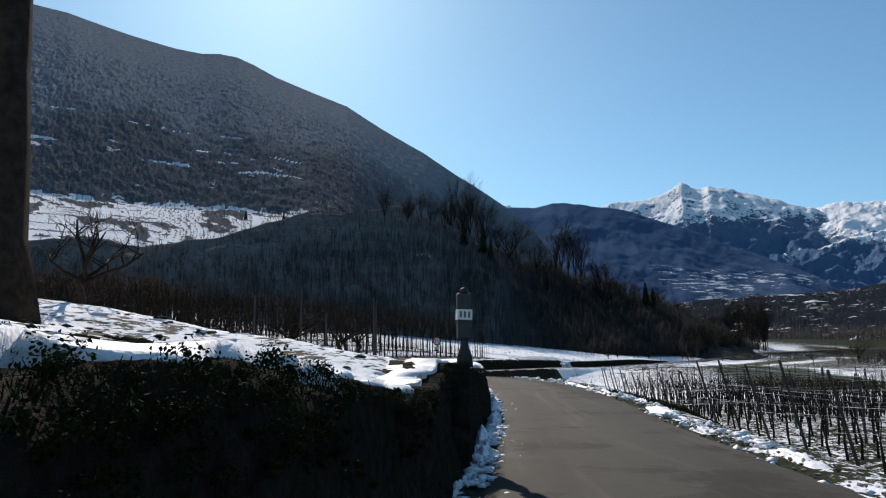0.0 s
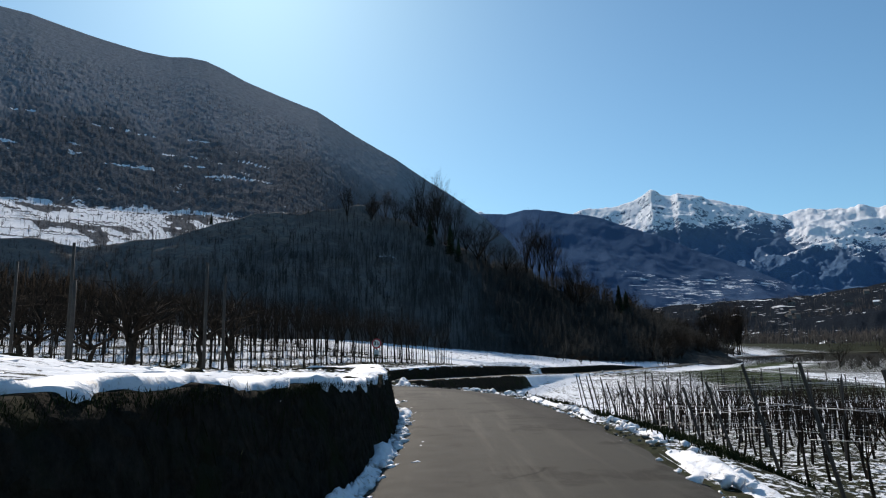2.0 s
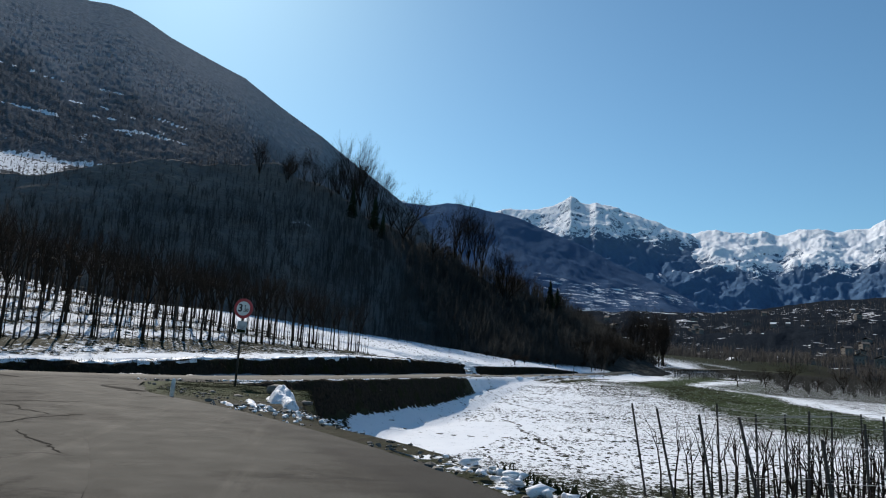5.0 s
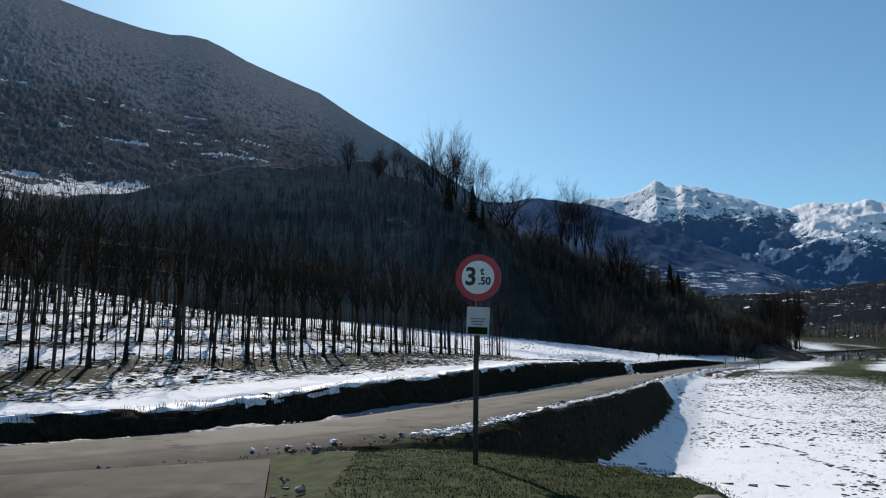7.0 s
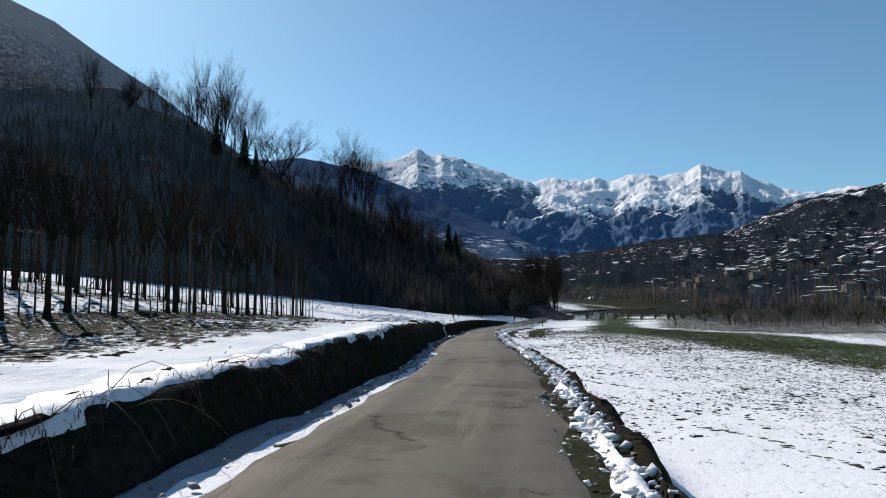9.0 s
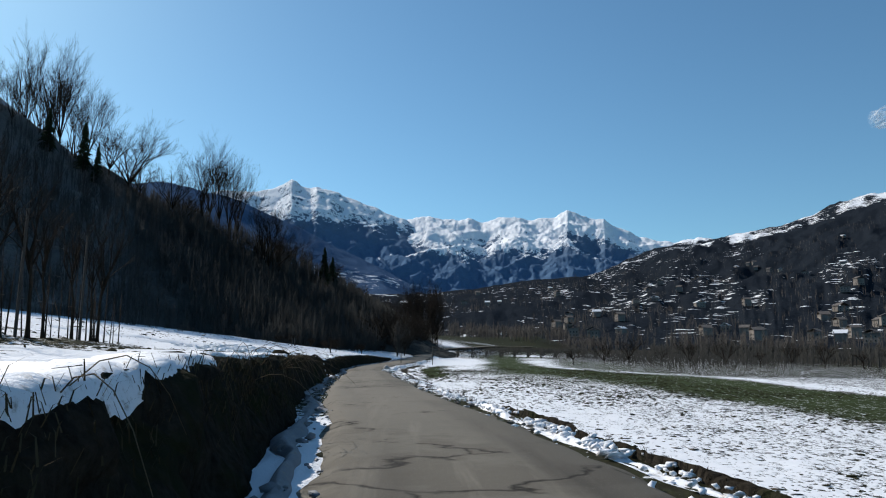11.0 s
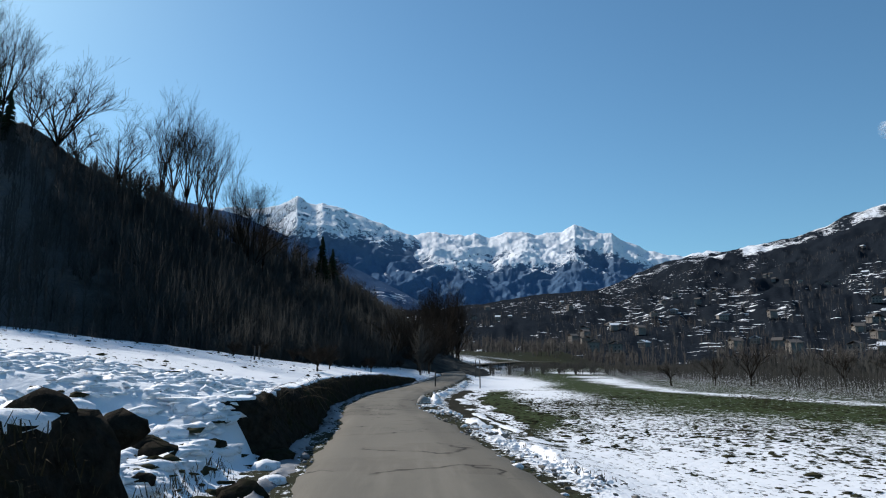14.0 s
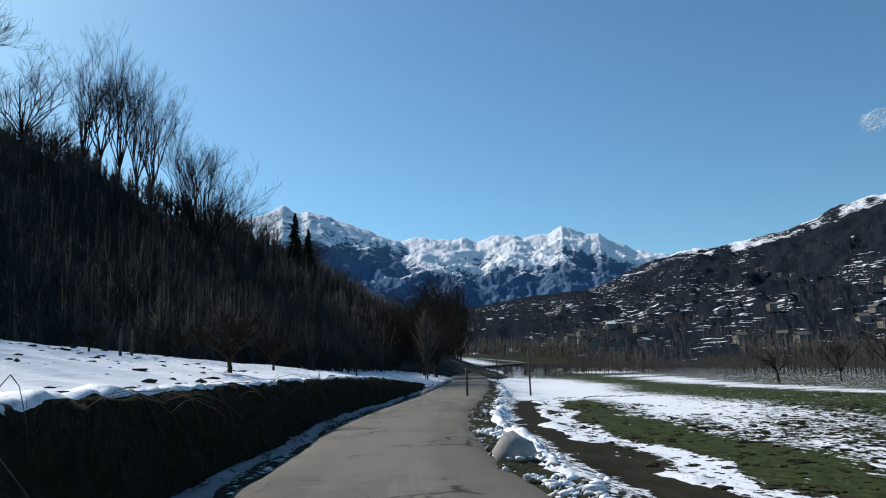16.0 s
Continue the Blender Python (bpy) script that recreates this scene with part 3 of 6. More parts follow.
# ---- banks ----
def bank_strip(name, line, offset, height, first_y, last_y, side, seed, label, lean=1.0):
    """A rough earth and stone face along a line; offset is to its foot, height over the road by y."""
    sel = (line[:, 1] > first_y) & (line[:, 1] < last_y)
    fine = line[sel]
    s = np.r_[0, np.cumsum(np.linalg.norm(np.diff(fine, axis=0), axis=1))]
    at = np.arange(0, s[-1], 0.12)
    fine = np.stack([np.interp(at, s, fine[:, 0]), np.interp(at, s, fine[:, 1])], 1)
    tan = np.gradient(fine, axis=0)
    tan /= np.linalg.norm(tan, axis=1)[:, None]
    nor = side * np.stack([tan[:, 1], -tan[:, 0]], 1)
    prof = [(0.0, -0.12), (0.02, 0.0), (0.10, 0.18), (0.17, 0.36), (0.24, 0.55), (0.30, 0.74), (0.36, 0.9), (0.44, 1.0), (0.62, 1.04), (0.95, 1.03), (1.35, 0.96)]
    pts = np.empty((len(fine), len(prof), 3))
    base, h = road_z(fine[:, 1]), height(fine[:, 1])
    turn_in = 1.5 * (1 - np.sqrt(np.clip(np.minimum(at, at[-1] - at) / 0.7, 0, 1)))       # the ends curve into the slope
    for j, (out, up) in enumerate(prof):
        n = fbm(at * 1.1, at * 0 + j * 0.55, seed, 5)
        d = offset + out * (lean if out < 0.6 else 1) + 0.13 * n * lean * (j > 0) + 0.10 * fbm(at * 0.25, at * 0, seed + 9, 2) + turn_in
        pts[:, j, :2] = fine + nor * d[:, None]
        pts[:, j, 2] = base + h * up + (0.05 * fbm(at * 1.6, at * 0 + j, seed + 5, 3) if j > 2 else 0) + (0.0 if j < len(prof) - 1 else -0.12)
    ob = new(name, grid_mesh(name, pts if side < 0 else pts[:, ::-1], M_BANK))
    tagged(ob, label, "bank", kind="structure")
    # snow lying on the top edge, with an uneven rim
    cap = [(0.45, 0.98), (0.47, 1.02), (0.56, 1.04), (0.62 + 0.18 * lean, 1.04), (0.68 + 0.52 * lean, 1.0), (0.8 + 0.9 * lean, 0.9)]
    cp = np.empty((len(fine), len(cap), 3))
    if lean < 1:
        rim = np.clip(0.12 * fbm(at * 0.55, at * 0, seed + 21, 2) + 0.13 * fbm(at * 2.2, at * 0, seed + 25, 4) - 0.01 + 0.15 * smooth(13, 10.5, fine[:, 1]) * (1 + 1.5 * fbm(at * 1.4, at * 0, seed + 31, 3)), -0.04, 0.9)
    else:
        rim = np.clip(0.22 * fbm(at * 0.55, at * 0, seed + 21, 2) + 0.20 * fbm(at * 2.2, at * 0, seed + 25, 4) - 0.05 + 0.10 * smooth(105, 112, fine[:, 1]) + 0.26 * smooth(77, 84, fine[:, 1]) * smooth(106, 104, fine[:, 1]), -0.10 + 0.12 * smooth(77, 84, fine[:, 1]), 0.8)
    sway = 0.10 * fbm(at * 0.25, at * 0, seed + 9, 2) + turn_in
    for j, (out, up) in enumerate(cap):
        d = offset + out * (lean if out < 0.6 else 1) + (rim * max(0, 1 - j / 4.0)) + sway
        cp[:, j, :2] = fine + nor * d[:, None]
        cp[:, j, 2] = base + h * np.minimum(up, np.interp(d - offset - sway, [p_[0] * (lean if p_[0] < 0.6 else 1) for p_ in prof], [p_[1] for p_ in prof]) + 0.03) + 0.05 * fbm(at * 2.4, at * 0 + j * 0.8, seed + 23, 5) + (0.03 if 0 < j < 5 else -0.07)
    cover = new("snow_cap", grid_mesh("snow_cap", cp if side < 0 else cp[:, ::-1], M_SNOW))
    tagged(cover, "snow lying along the top of the bank", "snow", kind="stuff")
    return fine, at


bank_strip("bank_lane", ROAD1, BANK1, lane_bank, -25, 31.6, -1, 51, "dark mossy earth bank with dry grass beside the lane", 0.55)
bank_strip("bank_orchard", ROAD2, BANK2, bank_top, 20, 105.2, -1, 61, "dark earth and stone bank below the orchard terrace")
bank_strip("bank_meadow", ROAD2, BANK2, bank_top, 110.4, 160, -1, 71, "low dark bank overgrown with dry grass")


def field_bank():
    """The rough earth slope from the road down to the low field."""
    line = ROAD2[(ROAD2[:, 1] > 57) & (ROAD2[:, 1] < 90)]
    s_ = np.r_[0, np.cumsum(np.linalg.norm(np.diff(line, axis=0), axis=1))]
    at = np.arange(0, s_[-1], 0.15)
    line = np.stack([np.interp(at, s_, line[:, 0]), np.interp(at, s_, line[:, 1])], 1)
    tan = np.gradient(line, axis=0)
    tan /= np.linalg.norm(tan, axis=1)[:, None]
    nor = np.stack([tan[:, 1], -tan[:, 0]], 1)
    cols = np.linspace(2.12, 3.0, 14)
    pts = np.empty((len(at), 14, 3))
    for j, c in enumerate(cols):
        q = line + nor * (c + 0.07 * fbm(at * 1.3, at * 0 + j * 0.6, 55, 4))[:, None]
        pts[:, j, :2] = q
        rim = min(j, 13 - j)
        pts[:, j, 2] = terrain(q[:, 0], q[:, 1])[0] + (0.10 * smooth(57.2, 60, line[:, 1]) - 0.08 * smooth(59, 57.2, line[:, 1]) + 0.05 * fbm(at * 1.6, at * 0 + j * 0.8, 57, 4) - 0.28 * smooth(82, 89, line[:, 1]) if rim > 0 else -0.12)
    tagged(new("bank_field", grid_mesh("bank_field", pts, M_BANK)), "dark steep earth slope from the road down to the field", "bank", kind="structure")


field_bank()


# ---- hills and mountains ----
def range_mesh(name, material_, profile, near, far, foot, power, seed, rough, snow_line, snow_amount, wood_line, nu=420, nv=150, centre=(20.0, 80.0), grain=0.11, crowd=1.0, slant=0.0, azs=None):
    """A mountain side seen from the valley: the skyline is given as angle and rise, the slope climbs from near to far."""
    az = np.array([p[0] for p in profile], float)
    el = np.array([p[1] for p in profile], float)
    a = np.linspace(az[0], az[-1], nu) if azs is None else azs
    nu = len(a)
    e = np.interp(a, az, el)
    s = 1.25 * np.linspace(0, 1, nv) ** crowd
    A, S = np.meshgrid(a, s, indexing="ij")
    E = np.repeat(e[:, None], nv, 1)
    if slant:                       # an even slope: the foot lies nearer where the skyline is higher
        near = np.clip(far - np.tan(np.radians(E)) * far / slant, near, far * 0.9)
    D = near + (far - near) * S
    top = np.tan(np.radians(E)) * far
    up = np.where(S <= 1, S ** power, 1 - (S - 1) * 1.6)
    X0, Y0 = D * np.sin(np.radians(A)), D * np.cos(np.radians(A))
    n = ridged(X0 / (far * grain), Y0 / (far * grain), seed, 6)
    fade = np.sin(np.clip(S, 0, 1) * math.pi) ** 0.7
    Z = foot + (top - foot) * up + rough * n * far * fade + rough * 0.35 * far * fbm(A * 0.9, S * 9, seed + 7, 4) * np.clip(S * 3, 0, 1) * (S < 1.02)
    pts = np.stack([X0 + centre[0], Y0 + centre[1], Z], -1)
    rise = Z / np.maximum(top.max(), 1)
    slope = np.abs(np.gradient(Z, axis=1)) / ((far - near) * 1.25 / nv) + np.abs(np.gradient(Z, axis=0)) / np.maximum(D * np.radians(np.gradient(a))[:, None], 1)
    snow = (snow_amount - 0.16 * smooth(0.6, 1.4, slope)) * smooth(snow_line - 0.22, snow_line + 0.22, rise + 0.10 * n)
    wood = smooth(wood_line + 0.15, wood_line - 0.15, rise + 0.05 * n)
    return pts, snow, wood, rise, A, S


def put_range(name, material_, label, data, snow=None):
    pts, sn, wood = data[:3]
    return tagged(new(name, grid_mesh(name, pts, material_, {"snow": sn if snow is None else snow, "wood": wood})), label, "mountain", kind="structure")


P_PEAK = [(-6, 11.5), (2, 12.2), (5, 12.8), (6, 12.3), (8, 12.4), (12, 12.4), (14.2, 12.6), (16, 12.7), (17.2, 13.0), (18.0, 13.3), (18.7, 13.75), (19.4, 13.4), (20.2, 13.2), (20.7, 13.5), (22.5, 12.9), (25, 12.1),
          (27.5, 11.1), (30, 9.9), (33, 8.2), (36, 6.8), (39, 5.2), (43, 3.6)]
P_SNOW = [(22, 10), (26, 11.0), (28, 11.1), (29.8, 11.4), (31, 11.15), (33, 11.0), (34.2, 10.6), (35.6, 11.0), (37.2, 11.2), (38.4, 10.85), (39.8, 11.05), (41.0, 11.5), (42.0, 11.1), (43.2, 10.6), (43.9, 10.75), (45, 10.0), (46.5, 9.4),
          (49, 8.9), (51.4, 9.2), (54, 8.4), (60, 7.5)]
P_DARK = [(-10, 12), (3, 12.9), (5.2, 12.8), (7, 12.7), (8.5, 13.0), (9.7, 13.0), (11.5, 12.6), (13.2, 12.4), (15, 11.9), (17.5, 10.9), (20, 9.8), (22.2, 8.7), (24.5, 7.7), (26.7, 6.7), (29, 5.4), (31.3, 4.3), (34, 3.4), (38, 2.3), (42, 1.2)]
P_EAST = [(24, 0.4), (28, 0.9), (32, 1.5), (35, 2.4), (38, 4.3), (40, 5.4), (42, 6.3), (45, 7.4), (47.5, 8.3), (49.5, 8.85), (52, 9.0), (54.7, 9.3), (56.5, 9.7), (58, 10.0), (60.4, 10.9), (62, 11.2), (64, 11.5), (68, 12.6), (75, 14), (90, 15), (110, 14), (130, 13)]
P_RISE = [(4, 0.5), (8, 2.0), (12, 3.6), (16, 4.5), (20, 4.9), (25, 5.0), (30, 5.2), (34, 5.6), (38, 6.2), (42, 6.4), (46, 5.5), (50, 3)]
P_HILL = [(-120, 16), (-90, 20), (-60, 24.7), (-45, 25.9), (-31, 25.5), (-26.5, 24.8), (-23, 24.35), (-21, 24.25), (-19.6, 24.4), (-18.2, 24.3), (-16.8, 23.85), (-15, 23.1), (-12, 22.15), (-9, 21.2), (-6, 19.5), (-2.4, 17.6), (0.5, 15.7), (2, 14.8), (5.2, 12.6), (7, 10.8), (9, 8.0), (12, 4.5), (16, 2.2), (20, 1.0)]

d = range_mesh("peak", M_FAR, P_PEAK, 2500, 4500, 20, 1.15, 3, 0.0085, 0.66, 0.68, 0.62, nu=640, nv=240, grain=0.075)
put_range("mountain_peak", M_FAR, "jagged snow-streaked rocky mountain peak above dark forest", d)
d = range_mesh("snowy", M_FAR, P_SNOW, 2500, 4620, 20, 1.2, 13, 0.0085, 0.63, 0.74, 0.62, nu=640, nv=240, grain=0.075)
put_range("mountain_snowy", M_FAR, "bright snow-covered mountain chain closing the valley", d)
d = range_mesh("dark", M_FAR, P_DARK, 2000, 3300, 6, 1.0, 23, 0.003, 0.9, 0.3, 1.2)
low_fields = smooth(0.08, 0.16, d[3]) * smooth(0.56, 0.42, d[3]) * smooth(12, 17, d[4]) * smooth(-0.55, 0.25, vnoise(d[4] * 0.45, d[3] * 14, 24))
# blue of this range is painted haze
put_range("mountain_dark", M_DARK, "dark forested mountain shoulder coloured blue for haze, with snowy clearings", d,
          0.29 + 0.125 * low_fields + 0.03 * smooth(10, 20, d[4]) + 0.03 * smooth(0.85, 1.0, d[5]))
d = EAST = range_mesh("east", M_EAST, P_EAST, 420, 2500, 2, 1.35, 33, 0.007, 2.0, 0.0, 1.6, nv=190, azs=np.r_[np.linspace(24, 76, 420), np.linspace(77, 130, 30)])
high = smooth(0.72, 0.95, d[5] + 0.07 * vnoise(d[4] * 0.5, d[5] * 3, 6)) * smooth(42, 50, d[4])
farmed = vnoise(d[4] * 0.33, d[5] * 9, 4) + 0.6 * vnoise(d[4] * 0.9, d[5] * 25, 5)
shade = smooth(53, 58, d[4] + 2.5 * vnoise(d[5] * 7, d[4] * 0.1, 8)) * smooth(0.40, 0.5, d[5]) * smooth(0.93, 0.84, d[5])
put_range("hillside_east", M_EAST, "wooded hillside with snowy terraces and scattered farms", d, 0.378 + 0.16 * high * smooth(-0.5, 0.3, vnoise(d[4] * 0.8, d[5] * 22, 9)) - 0.1 * smooth(0.97, 1.0, d[5]) * smooth(-0.1, 0.3, vnoise(d[4] * 0.4, d[4] * 0, 7)) + 0.06 * farmed - 0.12 * shade + 0.03 * smooth(0.15, 0.4, d[5]))
d = RISE = range_mesh("rise", M_EAST, P_RISE, 430, 1750, 2, 1.25, 35, 0.004, 2.0, 0.0, 1.6, nu=380, nv=150)
put_range("hillside_village", M_EAST, "low dark wooded rise with snowy plots and village houses", d, 0.378 + 0.07 * (vnoise(d[4] * 0.4, d[5] * 10, 41) + 0.5 * vnoise(d[4] * 1.3, d[5] * 30, 42)))
d = HILL = range_mesh("hill", M_HILL, P_HILL, 250, 2000, 3, 1.0, 43, 0.0004, 2.0, 0.0, 1.6, nv=320, crowd=1.7, slant=0.53, azs=np.r_[np.linspace(-120, -46, 40), np.linspace(-45.8, 20, 620)])
hp = d[0]
dist = np.hypot(hp[..., 0] - 20, hp[..., 1] - 80)
# a gentler belt of terraced fields above the woods, on the sunny flank
crest_z = np.tan(np.radians(np.interp(d[4], [p[0] for p in P_HILL], [p[1] for p in P_HILL]))) * 2000
belt = np.where(dist < 720, np.interp(dist, [250, 330, 430, 720], [3, 30, 77, 168]), 168 + (crest_z - 168) * (dist - 720) / 1280)
belt = np.where(dist > 2000, hp[..., 2], belt)
step = 11.0
wave = dist + 16 * vnoise(d[4] * 0.16, dist * 0.004, 61)
cut = wave / step - np.floor(wave / step)
belt = belt + 1.1 * (smooth(0.0, 0.8, cut) - cut) * smooth(420, 440, dist) * smooth(730, 710, dist)
side = smooth(-4, -15, d[4])
hp[..., 2] = hp[..., 2] * (1 - side) + belt * side
patch = vnoise(d[4] * 0.55, dist * 0.016, 29) + 0.5 * vnoise(d[4] * 1.7, dist * 0.05, 30)
cover = smooth(415, 430, dist) * smooth(775, 690, dist + 45 * patch) * smooth(-10.5, -15, d[4] + 2.0 * patch) * smooth(-0.75, -0.1, patch)
for ring, wide in ((716, 5.5), (868, 5), (893, 3.5), (955, 3), (1040, 3)):      # snowed-in paths along the slope
    cover = cover + smooth(wide, wide * 0.5, np.abs(dist - ring - 14 * vnoise(d[4] * 0.2, d[4] * 0 + ring, 33))) * smooth(-12, -16, d[4]) * smooth(-0.5, 0.1, vnoise(d[4] * 0.5, d[4] * 0 + ring, 35))
cover = np.clip(cover, 0, 1) * (1 - 0.75 * smooth(0.80, 0.90, cut))
specks = 0.17 * smooth(700, 760, dist) * smooth(1150, 900, dist) * side * smooth(-0.2, 0.6, patch)
# tree crowns roughen the wooded slopes
canopy = 1.5 * vnoise(hp[..., 0] / 9, hp[..., 1] / 9, 37) + 1.7 * np.random.default_rng(38).uniform(-1, 1, hp.shape[:2]) * np.clip(dist / 900, 0.4, 1.3)
canopy = (canopy + 1.5) * (1 - cover) * (d[5] < 0.995) * smooth(250, 330, dist)
hp[..., 2] += canopy * (0.35 + 0.65 * smooth(1900, 1300, dist))
# wood tone fades uphill: the sun's veiling glare put into the hill's colour
dense = 1 - smooth(200, 520, hp[..., 2] + 70 * vnoise(d[4] * 0.35, dist * 0.006, 39) + 30 * vnoise(d[4] * 1.1, dist * 0.02, 40))
tagged(new("hill_west", grid_mesh("hill_west", hp, M_HILL, {"snow": 0.25 + specks + 0.44 * cover, "wood": dense * 1.4 - 0.2})), "steep wooded hill with snowy vineyard terraces", "mountain", kind="structure")


# ---- wooded bluff beside the lane ----
CREST = np.array([(-190, 120, 20), (-140, 140, 26), (-95, 165, 31), (-70, 182, 34), (-40, 193, 42), (-15, 200, 47), (5, 206, 40), (22, 210, 31), (33, 215, 28.5), (60, 225, 21.5), (88, 246, 13), (112, 292, 8), (136, 345, 3)], float)


def bluff_point(a, s, jig=0.0):
    """a along the crest from 0 to 1, s from the foot (0) over the crest (1) to the back (1.6)."""
    k = a * (len(CREST) - 1)
    c = np.stack([np.interp(k, np.arange(len(CREST)), CREST[:, n]) for n in range(3)], -1)
    out = np.stack([0.42 + 0 * a, -0.91 + 0 * a], -1)
    reach = 18 + np.minimum(c[..., 2], 38) * 0.92
    xy = c[..., :2] + out * (reach * (1 - s))[..., None]
    zf = 3.5
    up = np.where(s < 1, 0.6 * np.clip(s, 0, 1) ** 1.5 + 0.4 * np.clip(s, 0, 1), 1 - (s - 1) * 0.9)
    return np.concatenate([xy, (zf - 1.5 + (c[..., 2] - zf + 1.5) * up + jig)[..., None]], -1)


A, S = np.meshgrid(np.linspace(0, 1, 220), np.sort(np.r_[np.linspace(0, 1.8, 60), 0.992, 1.0, 1.004]), indexing="ij")
pts = bluff_point(A, S, 1.2 * fbm(A * 40, S * 6, 81, 4) * np.clip(S * 4, 0, 1))
# pale west, dark east: glare towards the sun put into the bluff's colour
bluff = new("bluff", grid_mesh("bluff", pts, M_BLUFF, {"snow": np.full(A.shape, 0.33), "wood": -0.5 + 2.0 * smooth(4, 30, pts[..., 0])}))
tagged(bluff, "steep wooded bluff in deep shade, west side coloured paler for glare", "hill", kind="structure")

# ---- trees ----
def grow(seed, height, trunk_h, spread, limbs, depth, r0, up=0.5, lean=0.0, twist=0.25, thin=0.0045, twigs=4):
    """The trunk and the limbs of a bare tree, as two lists of verts and faces."""
    rnd = random.Random(seed)
    tv, tf, cv, cf = [], [], [], []
    pts, rad = [], []
    p = Vector((0, 0, -0.15))
    n = 6
    for k in range(n):
        f = k / (n - 1)
        pts.append(p + Vector((lean * f * trunk_h + rnd.uniform(-1, 1) * twist * 0.25 * f, rnd.uniform(-1, 1) * twist * 0.25 * f, f * (trunk_h + 0.15))))
        rad.append(r0 * (1.35 - 0.35 * min(1, f * 5) - 0.45 * f))
    tube(tv, tf, pts, rad, 7)
    top = pts[-1]

    def limb(p, d, length, r, level):
        steps = 3 if level > 0 else 2
        q, line, radii = p.copy(), [p.copy()], [r]
        for k in range(steps):
            d = (d + Vector((rnd.uniform(-1, 1), rnd.uniform(-1, 1), rnd.uniform(-0.4, 1) * up)) * twist).normalized()
            q = q + d * (length / steps)
            line.append(q.copy())
            radii.append(max(thin, r * (1 - 0.6 * (k + 1) / steps)))
        tube(cv, cf, line, radii, 4 if level > 1 else 3)
        if level <= 0:
            return
        for k in range(rnd.choice((3, 4, 4)) if level > 1 else twigs):
            at = rnd.uniform(0.3, 1.0)
            i = min(steps - 1, int(at * steps))
            s = line[i].lerp(line[i + 1], at * steps - i)
            side = Vector((rnd.uniform(-1, 1), rnd.uniform(-1, 1), rnd.uniform(-0.2, 0.6))).normalized()
            limb(s, (d * (0.7 + up * 0.6) + side * spread).normalized(), length * rnd.uniform(0.45, 0.7), radii[i] * 0.6, level - 1)

    for k in range(limbs):
        a = 2 * math.pi * (k + rnd.random() * 0.7) / limbs
        f = rnd.uniform(0.72, 1.0)
        base = pts[0].lerp(top, f) if k else top
        d = Vector((math.cos(a) * spread, math.sin(a) * spread, 0.6 + up)).normalized() if k else Vector((0.05, 0, 1))
        limb(base, d, (height - base.z) * rnd.uniform(0.5, 0.75), r0 * 0.5, depth)
    return mesh("trunk", tv, tf, M_BARK), mesh("crown", cv, cf, M_TWIG)


def tree_thing(name, meshes, place, turn, size, label, group=""):
    t = thing(name, place, label, "tree", group, turn=turn)
    t.scale = (size, size, size)
    part("trunk", meshes[0], t)
    part("crown", meshes[1], t)
    return t


def row_points(line, offset, y0, y1, step, seed, jitter=0.15):
    """Places along a line at an offset, with a little scatter."""
    rnd = random.Random(seed)
    tan = np.gradient(line, axis=0)
    tan /= np.linalg.norm(tan, axis=1)[:, None]
    q = line + np.stack([tan[:, 1], -tan[:, 0]], 1) * offset
    s = np.r_[0, np.cumsum(np.linalg.norm(np.diff(q, axis=0), axis=1))]
    out, at = [], rnd.uniform(0, step)
    while at < s[-1]:
        x, y = np.interp(at, s, q[:, 0]), np.interp(at, s, q[:, 1])
        if y0 < y < y1:
            out.append((x + rnd.uniform(-jitter, jitter), y + rnd.uniform(-jitter, jitter)))
        at += step * rnd.uniform(0.85, 1.15)
    return out


# orchard on the terrace
ORCHARD = [grow(100 + k, 4.5 + 0.4 * (k % 3), 2.5, 0.36, 7, 2, 0.06 + 0.007 * k, 0.55, 0.02 * (k - 2)) for k in range(5)]
rnd = random.Random(7)
seed_trees = {}
count = 0
for r in range(5):
    off = -(10.2 + 3.9 * r)
    for x, y in row_points(ROAD2, off, 40 + 0.6 * r, 100 - 0.8 * r, 1.75 + 0.03 * r, 200 + r, 0.25):
        k = rnd.randrange(5)
        m = Matrix.Translation((x, y, ground_at(x, y))) @ Matrix.Rotation(rnd.uniform(0, 6.28), 4, "Z")
        s = rnd.uniform(0.85, 1.2)
        if k not in seed_trees:
            seed_trees[k] = tree_thing("orchard_tree", ORCHARD[k], (x, y, ground_at(x, y)), rnd.uniform(0, 360), s, "bare dark orchard tree with a straight trunk in snow", "orchard trees")
        else:
            copy_thing(seed_trees[k], m)
        count += 1

# the rows further back, up the slope
back = []
for r in range(5, 19):
    back += row_points(ROAD2, -(10.2 + 3.9 * r), 30, 104 - 0.8 * r, 1.5, 240 + r, 0.3)
back = np.array(back)


